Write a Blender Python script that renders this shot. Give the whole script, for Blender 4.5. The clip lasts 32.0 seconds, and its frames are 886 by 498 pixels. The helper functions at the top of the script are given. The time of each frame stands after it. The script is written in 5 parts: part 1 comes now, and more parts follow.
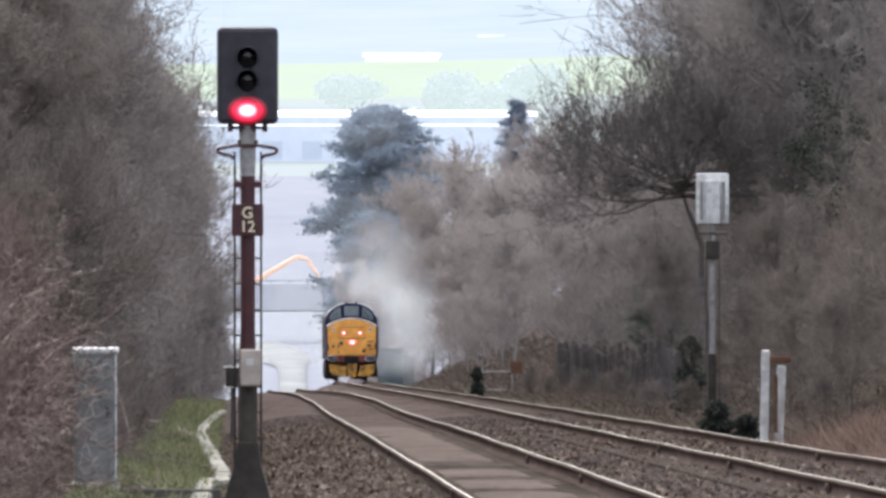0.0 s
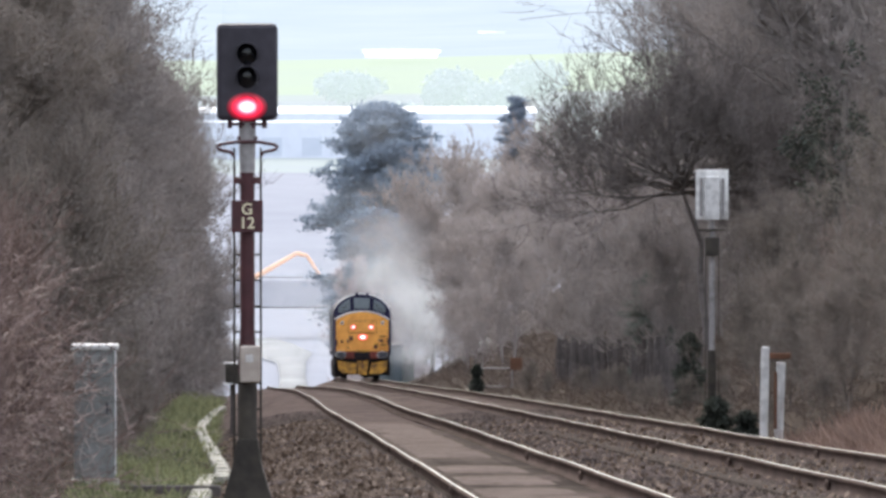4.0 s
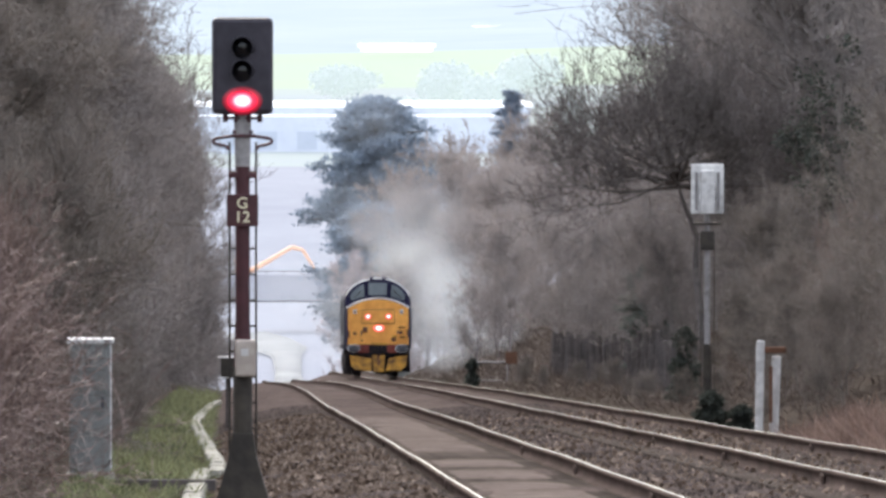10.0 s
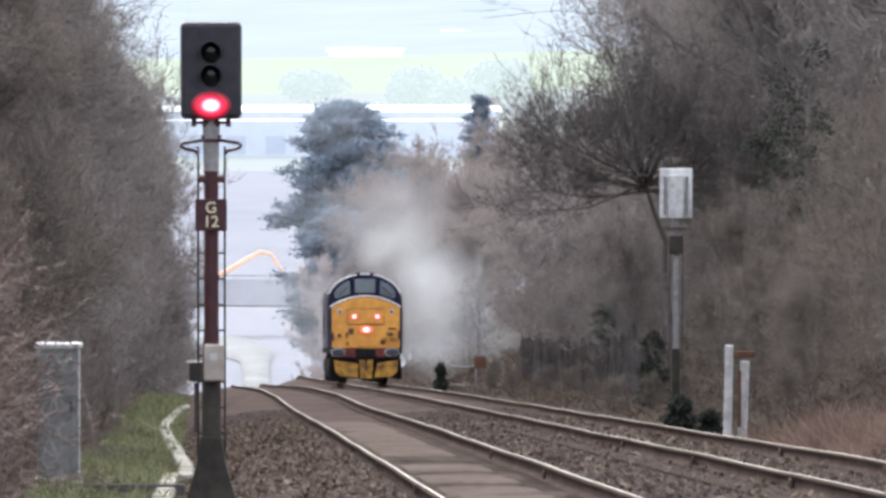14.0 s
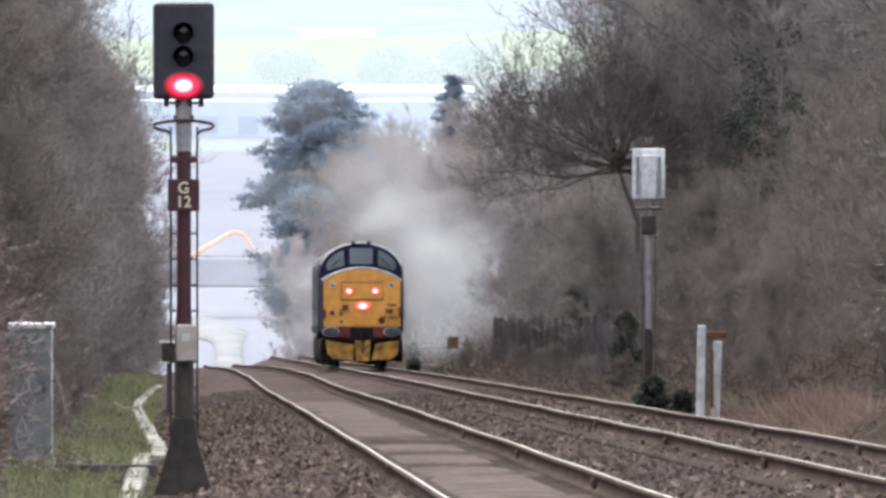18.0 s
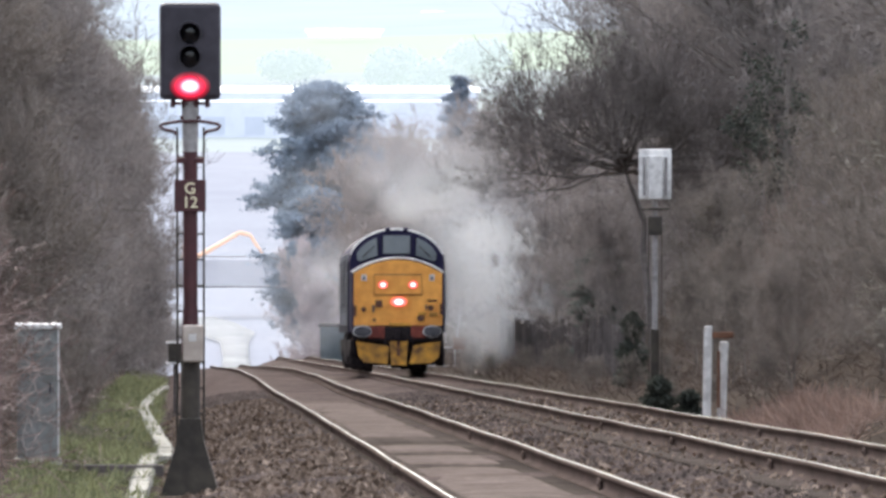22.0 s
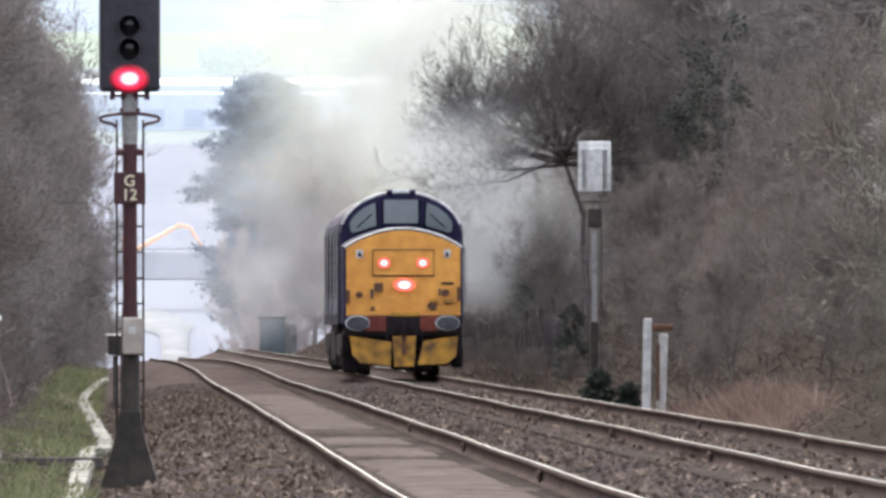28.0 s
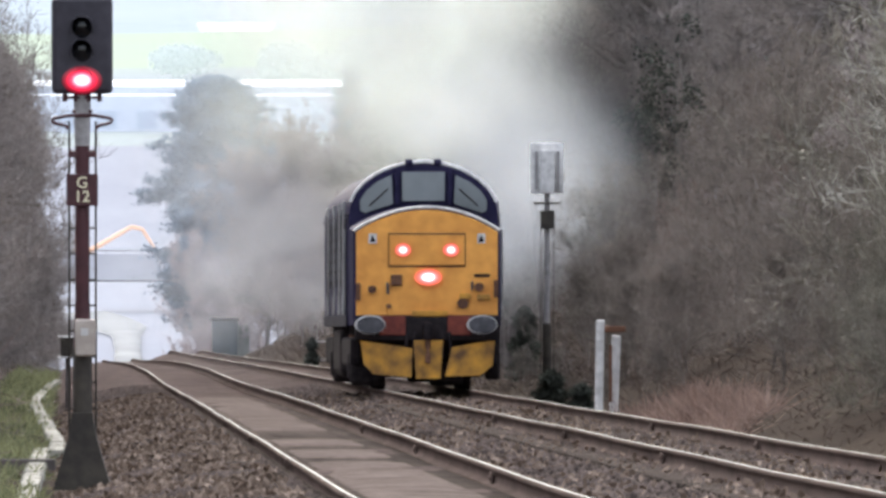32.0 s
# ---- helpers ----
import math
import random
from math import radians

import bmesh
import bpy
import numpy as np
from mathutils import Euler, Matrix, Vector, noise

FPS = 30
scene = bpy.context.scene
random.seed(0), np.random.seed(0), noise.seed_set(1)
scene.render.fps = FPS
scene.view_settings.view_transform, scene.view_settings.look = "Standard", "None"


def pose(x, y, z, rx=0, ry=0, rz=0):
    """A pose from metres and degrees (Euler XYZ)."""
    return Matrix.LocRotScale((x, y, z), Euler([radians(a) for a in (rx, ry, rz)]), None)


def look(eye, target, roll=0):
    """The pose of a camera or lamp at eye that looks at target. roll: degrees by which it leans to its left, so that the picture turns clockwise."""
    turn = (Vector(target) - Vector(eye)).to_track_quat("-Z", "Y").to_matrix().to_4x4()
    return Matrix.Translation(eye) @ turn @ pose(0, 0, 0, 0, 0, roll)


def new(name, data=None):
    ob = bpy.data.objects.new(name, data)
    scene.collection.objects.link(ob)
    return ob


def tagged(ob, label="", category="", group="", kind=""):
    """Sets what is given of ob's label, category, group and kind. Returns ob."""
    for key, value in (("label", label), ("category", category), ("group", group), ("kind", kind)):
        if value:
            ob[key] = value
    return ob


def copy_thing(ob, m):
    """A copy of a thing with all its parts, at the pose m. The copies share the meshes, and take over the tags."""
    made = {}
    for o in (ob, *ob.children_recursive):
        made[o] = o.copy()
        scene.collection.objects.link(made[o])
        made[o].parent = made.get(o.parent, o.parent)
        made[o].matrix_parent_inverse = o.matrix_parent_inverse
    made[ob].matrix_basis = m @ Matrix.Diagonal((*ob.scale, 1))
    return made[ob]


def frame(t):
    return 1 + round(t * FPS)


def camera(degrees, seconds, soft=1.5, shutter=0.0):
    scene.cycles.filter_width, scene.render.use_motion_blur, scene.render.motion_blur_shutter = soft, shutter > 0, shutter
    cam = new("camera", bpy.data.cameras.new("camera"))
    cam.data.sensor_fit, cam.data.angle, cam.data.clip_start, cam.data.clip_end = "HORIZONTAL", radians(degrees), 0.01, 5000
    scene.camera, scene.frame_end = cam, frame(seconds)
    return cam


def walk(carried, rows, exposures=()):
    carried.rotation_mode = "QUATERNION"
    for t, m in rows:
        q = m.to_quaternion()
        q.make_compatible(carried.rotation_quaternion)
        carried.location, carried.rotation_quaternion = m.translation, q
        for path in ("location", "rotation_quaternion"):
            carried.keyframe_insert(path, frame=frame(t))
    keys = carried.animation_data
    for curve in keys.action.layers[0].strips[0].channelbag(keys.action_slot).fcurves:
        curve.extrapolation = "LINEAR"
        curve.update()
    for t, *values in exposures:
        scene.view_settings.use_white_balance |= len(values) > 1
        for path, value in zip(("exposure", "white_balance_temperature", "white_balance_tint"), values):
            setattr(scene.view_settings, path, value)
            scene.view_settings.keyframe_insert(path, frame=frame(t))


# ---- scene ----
# The line is straight: the far track's centre is at x = 6.3 - 0.0212 y, and falls by 0.0319 m a metre.
SLOPE, DRIFT, NEAR_TRACK = 0.0319, 0.0212, -3.45
cam = camera(4.9876, 32.0, soft=3.1)
PAN = ((0.0, 88.7872, 0.0), (0.5, 88.7777, 0.0191), (1.0, 88.7777, 0.0541), (1.5, 88.7729, 0.0828), (2.0, 88.7729, 0.1035), (2.5, 88.7729, 0.0923), (3.0, 88.7634, 0.0732), (3.5, 88.7681, 0.0414), (4.5, 88.765, -0.045), (5.5, 88.7634, -0.0859), (6.0, 88.7665, -0.0414), (6.5, 88.757, 0.0541), (7.0, 88.7681, 0.1273), (7.5, 88.7634, 0.1528), (8.0, 88.7427, 0.1337), (8.5, 88.7331, 0.1082), (9.0, 88.7427, 0.0796), (9.5, 88.7331, 0.0398), (10.0, 88.7331, -0.0286), (10.5, 88.7331, -0.0955), (11.0, 88.7299, -0.1592), (11.5, 88.7299, -0.1846), (12.0, 88.7299, -0.1783), (12.5, 88.7395, -0.1751), (13.0, 88.7522, -0.1767), (13.5, 88.7634, -0.1894), (14.0, 88.7586, -0.2053), (14.5, 88.7538, -0.2085), (15.5, 88.758, -0.199), (16.5, 88.7538, -0.1942), (17.0, 88.7204, -0.2451), (17.5, 88.6806, -0.3135), (18.0, 88.6472, -0.3597), (18.5, 88.6265, -0.3629), (19.0, 88.6154, -0.3326), (19.5, 88.6154, -0.304), (20.0, 88.6185, -0.2817), (20.5, 88.6313, -0.2944), (21.0, 88.6408, -0.304), (21.5, 88.6408, -0.3151), (22.0, 88.6504, -0.3231), (22.5, 88.6472, -0.3151), (23.0, 88.6472, -0.3024), (23.5, 88.6488, -0.3151), (24.0, 88.6504, -0.3581), (24.5, 88.6408, -0.4058), (25.0, 88.6472, -0.4599), (25.5, 88.6313, -0.4886), (26.5, 88.624, -0.553), (27.5, 88.6169, -0.6175), (28.0, 88.6074, -0.6636), (28.5, 88.6026, -0.6987), (29.0, 88.6169, -0.7273), (29.5, 88.6217, -0.7814), (30.0, 88.6313, -0.8785), (30.5, 88.6169, -0.9517), (31.0, 88.6138, -0.9723), (31.5, 88.6169, -0.9596), (32.0, 88.6169, -0.931))
walk(cam, [(t, pose(0, 0, 1.07, tilt, 0, turn)) for t, tilt, turn in PAN], exposures=((0.0, 0.57), (8.0, 0.61), (14.0, 0.65), (20.0, 0.72), (28.0, 0.72), (32.0, 0.64)))

# ---- light: a high hazy sun ahead of the camera ----
scene.cycles.transparent_max_bounces = 64
world = bpy.data.worlds.new("sky")
scene.world = world
world.use_nodes = True
wn = world.node_tree.nodes
sky = wn.new("ShaderNodeTexSky")
sky.sky_type, sky.sun_disc = "NISHITA", False
sky.sun_elevation, sky.sun_rotation = radians(38), radians(-13)
sky.dust_density, sky.air_density = 3.0, 1.0
wn["Background"].inputs["Strength"].default_value = 0.15
# thin white cloud over the whole sky
cloud, both = wn.new("ShaderNodeBackground"), wn.new("ShaderNodeAddShader")
cloud.inputs[0].default_value, cloud.inputs[1].default_value = (0.88, 0.875, 0.93, 1), 0.92
wl = world.node_tree.links
wl.new(sky.outputs[0], wn["Background"].inputs[0])
wl.new(wn["Background"].outputs[0], both.inputs[0])
wl.new(cloud.outputs[0], both.inputs[1])
wl.new(both.outputs[0], wn["World Output"].inputs[0])
sun = new("sun", bpy.data.lights.new("sun", "SUN"))
sun.data.energy, sun.data.angle, sun.data.color = 1.15, radians(6.0), (1.0, 0.95, 0.88)
sun.matrix_world = look((-70, 300, 240), (0, 0, 0))


# ---- materials ----
def mat(name, dark, light, rough=0.8, metal=0.0, grain=6.0, stain=0.6, bump=0.3, spread=0.0, glow=0.0, through_light=0.0, shine=0.3):
    """Two colours mixed by a coarse and a fine noise in object space, with relief; spread varies alike pieces."""
    m = bpy.data.materials.new(name)
    m.use_nodes = True
    n, l = m.node_tree.nodes, m.node_tree.links
    b = n["Principled BSDF"]
    co = n.new("ShaderNodeTexCoord")
    coarse, fine = n.new("ShaderNodeTexNoise"), n.new("ShaderNodeTexNoise")
    coarse.inputs["Scale"].default_value, fine.inputs["Scale"].default_value = stain, grain
    coarse.inputs["Detail"].default_value, fine.inputs["Detail"].default_value = 3, 4
    for t in (coarse, fine):
        l.new(co.outputs["Object"], t.inputs["Vector"])
    add = n.new("ShaderNodeMath")
    add.operation = "ADD"
    l.new(coarse.outputs[0], add.inputs[0])
    l.new(fine.outputs[0], add.inputs[1])
    ramp = n.new("ShaderNodeMapRange")
    ramp.inputs["From Min"].default_value, ramp.inputs["From Max"].default_value = 0.7, 1.3
    last = add.outputs[0]
    if spread:
        info, geo = n.new("ShaderNodeObjectInfo"), n.new("ShaderNodeNewGeometry")
        mix0 = n.new("ShaderNodeMath")
        mix0.operation = "ADD"
        l.new(info.outputs["Random"], mix0.inputs[0])
        l.new(geo.outputs["Random Per Island"], mix0.inputs[1])
        mul = n.new("ShaderNodeMath")
        mul.operation = "MULTIPLY_ADD"
        mul.inputs[1].default_value, mul.inputs[2].default_value = spread, -spread
        l.new(mix0.outputs[0], mul.inputs[0])
        add2 = n.new("ShaderNodeMath")
        add2.operation = "ADD"
        l.new(last, add2.inputs[0])
        l.new(mul.outputs[0], add2.inputs[1])
        last = add2.outputs[0]
    l.new(last, ramp.inputs["Value"])
    mix = n.new("ShaderNodeMix")
    mix.data_type = "RGBA"
    mix.inputs["A"].default_value, mix.inputs["B"].default_value = (*dark, 1), (*light, 1)
    l.new(ramp.outputs[0], mix.inputs["Factor"])
    l.new(mix.outputs["Result"], b.inputs["Base Color"])
    b.inputs["Roughness"].default_value, b.inputs["Metallic"].default_value = rough, metal
    b.inputs["Specular IOR Level"].default_value = shine
    if bump:
        bp = n.new("ShaderNodeBump")
        bp.inputs["Strength"].default_value, bp.inputs["Distance"].default_value = bump, 0.02
        l.new(fine.outputs[0], bp.inputs["Height"])
        l.new(bp.outputs[0], b.inputs["Normal"])
    if glow:
        l.new(mix.outputs["Result"], b.inputs["Emission Color"])
        b.inputs["Emission Strength"].default_value = glow
    if through_light:
        out, tr, ms = n["Material Output"], n.new("ShaderNodeBsdfTranslucent"), n.new("ShaderNodeMixShader")
        l.new(mix.outputs["Result"], tr.inputs["Color"])
        ms.inputs[0].default_value = through_light
        l.new(b.outputs[0], ms.inputs[1])
        l.new(tr.outputs[0], ms.inputs[2])
        l.new(ms.outputs[0], out.inputs["Surface"])
    return m


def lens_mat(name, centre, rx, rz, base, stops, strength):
    """A lit lens with its halo painted in: hottest at its focus, dimmer outwards, dark at the rim."""
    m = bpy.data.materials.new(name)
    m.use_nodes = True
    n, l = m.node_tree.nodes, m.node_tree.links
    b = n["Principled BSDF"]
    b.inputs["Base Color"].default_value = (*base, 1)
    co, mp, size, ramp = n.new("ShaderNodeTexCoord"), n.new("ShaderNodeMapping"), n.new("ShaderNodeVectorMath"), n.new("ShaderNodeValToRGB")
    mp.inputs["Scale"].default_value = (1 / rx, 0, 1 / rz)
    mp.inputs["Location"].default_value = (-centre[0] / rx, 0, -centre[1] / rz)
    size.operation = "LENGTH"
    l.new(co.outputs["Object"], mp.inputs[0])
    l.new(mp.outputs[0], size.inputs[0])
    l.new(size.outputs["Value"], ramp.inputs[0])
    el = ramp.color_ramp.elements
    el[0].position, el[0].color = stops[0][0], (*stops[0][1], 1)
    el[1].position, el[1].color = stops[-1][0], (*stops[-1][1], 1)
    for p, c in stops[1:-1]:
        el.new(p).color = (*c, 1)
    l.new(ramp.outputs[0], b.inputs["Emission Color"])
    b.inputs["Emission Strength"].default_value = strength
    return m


# colours from the hot centre outwards, halo painted into the falloff
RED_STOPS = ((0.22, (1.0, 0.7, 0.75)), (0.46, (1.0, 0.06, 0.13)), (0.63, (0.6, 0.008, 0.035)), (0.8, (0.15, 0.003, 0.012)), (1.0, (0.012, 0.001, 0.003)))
LAMP_STOPS = ((0.3, (1.0, 0.86, 0.86)), (0.42, (1.0, 0.33, 0.36)), (0.58, (0.8, 0.09, 0.1)), (0.78, (0.42, 0.045, 0.04)), (1.0, (0.2, 0.05, 0.015)))


def smoke_mat(name, colour, density):
    """Thin smoke: clear towards the rim of its puff, broken up by noise."""
    m = bpy.data.materials.new(name)
    m.use_nodes = True
    n, l = m.node_tree.nodes, m.node_tree.links
    n.remove(n["Principled BSDF"])
    out = n["Material Output"]
    co, sep = n.new("ShaderNodeTexCoord"), n.new("ShaderNodeSeparateXYZ")
    l.new(co.outputs["Object"], sep.inputs[0])
    flat, size = n.new("ShaderNodeCombineXYZ"), n.new("ShaderNodeVectorMath")
    l.new(sep.outputs["X"], flat.inputs[0])
    l.new(sep.outputs["Z"], flat.inputs[2])
    size.operation = "LENGTH"
    l.new(flat.outputs[0], size.inputs[0])
    fade = n.new("ShaderNodeMapRange")
    fade.interpolation_type = "SMOOTHERSTEP"
    for key, v in (("From Min", 0.0), ("From Max", 0.88), ("To Min", 1.0), ("To Max", 0.0)):
        fade.inputs[key].default_value = v
    l.new(size.outputs["Value"], fade.inputs["Value"])
    tex, wisp = n.new("ShaderNodeTexNoise"), n.new("ShaderNodeMapRange")
    tex.inputs["Scale"].default_value, tex.inputs["Detail"].default_value = 1.3, 4
    geo = n.new("ShaderNodeObjectInfo")
    shift = n.new("ShaderNodeVectorMath")
    shift.operation = "ADD"
    l.new(co.outputs["Object"], shift.inputs[0])
    l.new(geo.outputs["Random"], shift.inputs[1])
    l.new(shift.outputs[0], tex.inputs["Vector"])
    for key, v in (("From Min", 0.3), ("From Max", 0.7), ("To Min", 0.5), ("To Max", 1.0)):
        wisp.inputs[key].default_value = v
    l.new(tex.outputs[0], wisp.inputs["Value"])
    a, b = n.new("ShaderNodeMath"), n.new("ShaderNodeMath")
    a.operation = b.operation = "MULTIPLY"
    l.new(fade.outputs[0], a.inputs[0])
    l.new(wisp.outputs[0], a.inputs[1])
    l.new(a.outputs[0], b.inputs[0])
    b.inputs[1].default_value = density
    clear, fog, thin, ms, both = (n.new("ShaderNodeBsdfTransparent"), n.new("ShaderNodeBsdfDiffuse"), n.new("ShaderNodeBsdfTranslucent"),
                                  n.new("ShaderNodeMixShader"), n.new("ShaderNodeMixShader"))
    fog.inputs[0].default_value = thin.inputs[0].default_value = (*colour, 1)
    both.inputs[0].default_value = 0.5
    l.new(fog.outputs[0], both.inputs[1])
    l.new(thin.outputs[0], both.inputs[2])
    l.new(b.outputs[0], ms.inputs[0])
    l.new(clear.outputs[0], ms.inputs[1])
    l.new(both.outputs[0], ms.inputs[2])
    l.new(ms.outputs[0], out.inputs["Surface"])
    return m


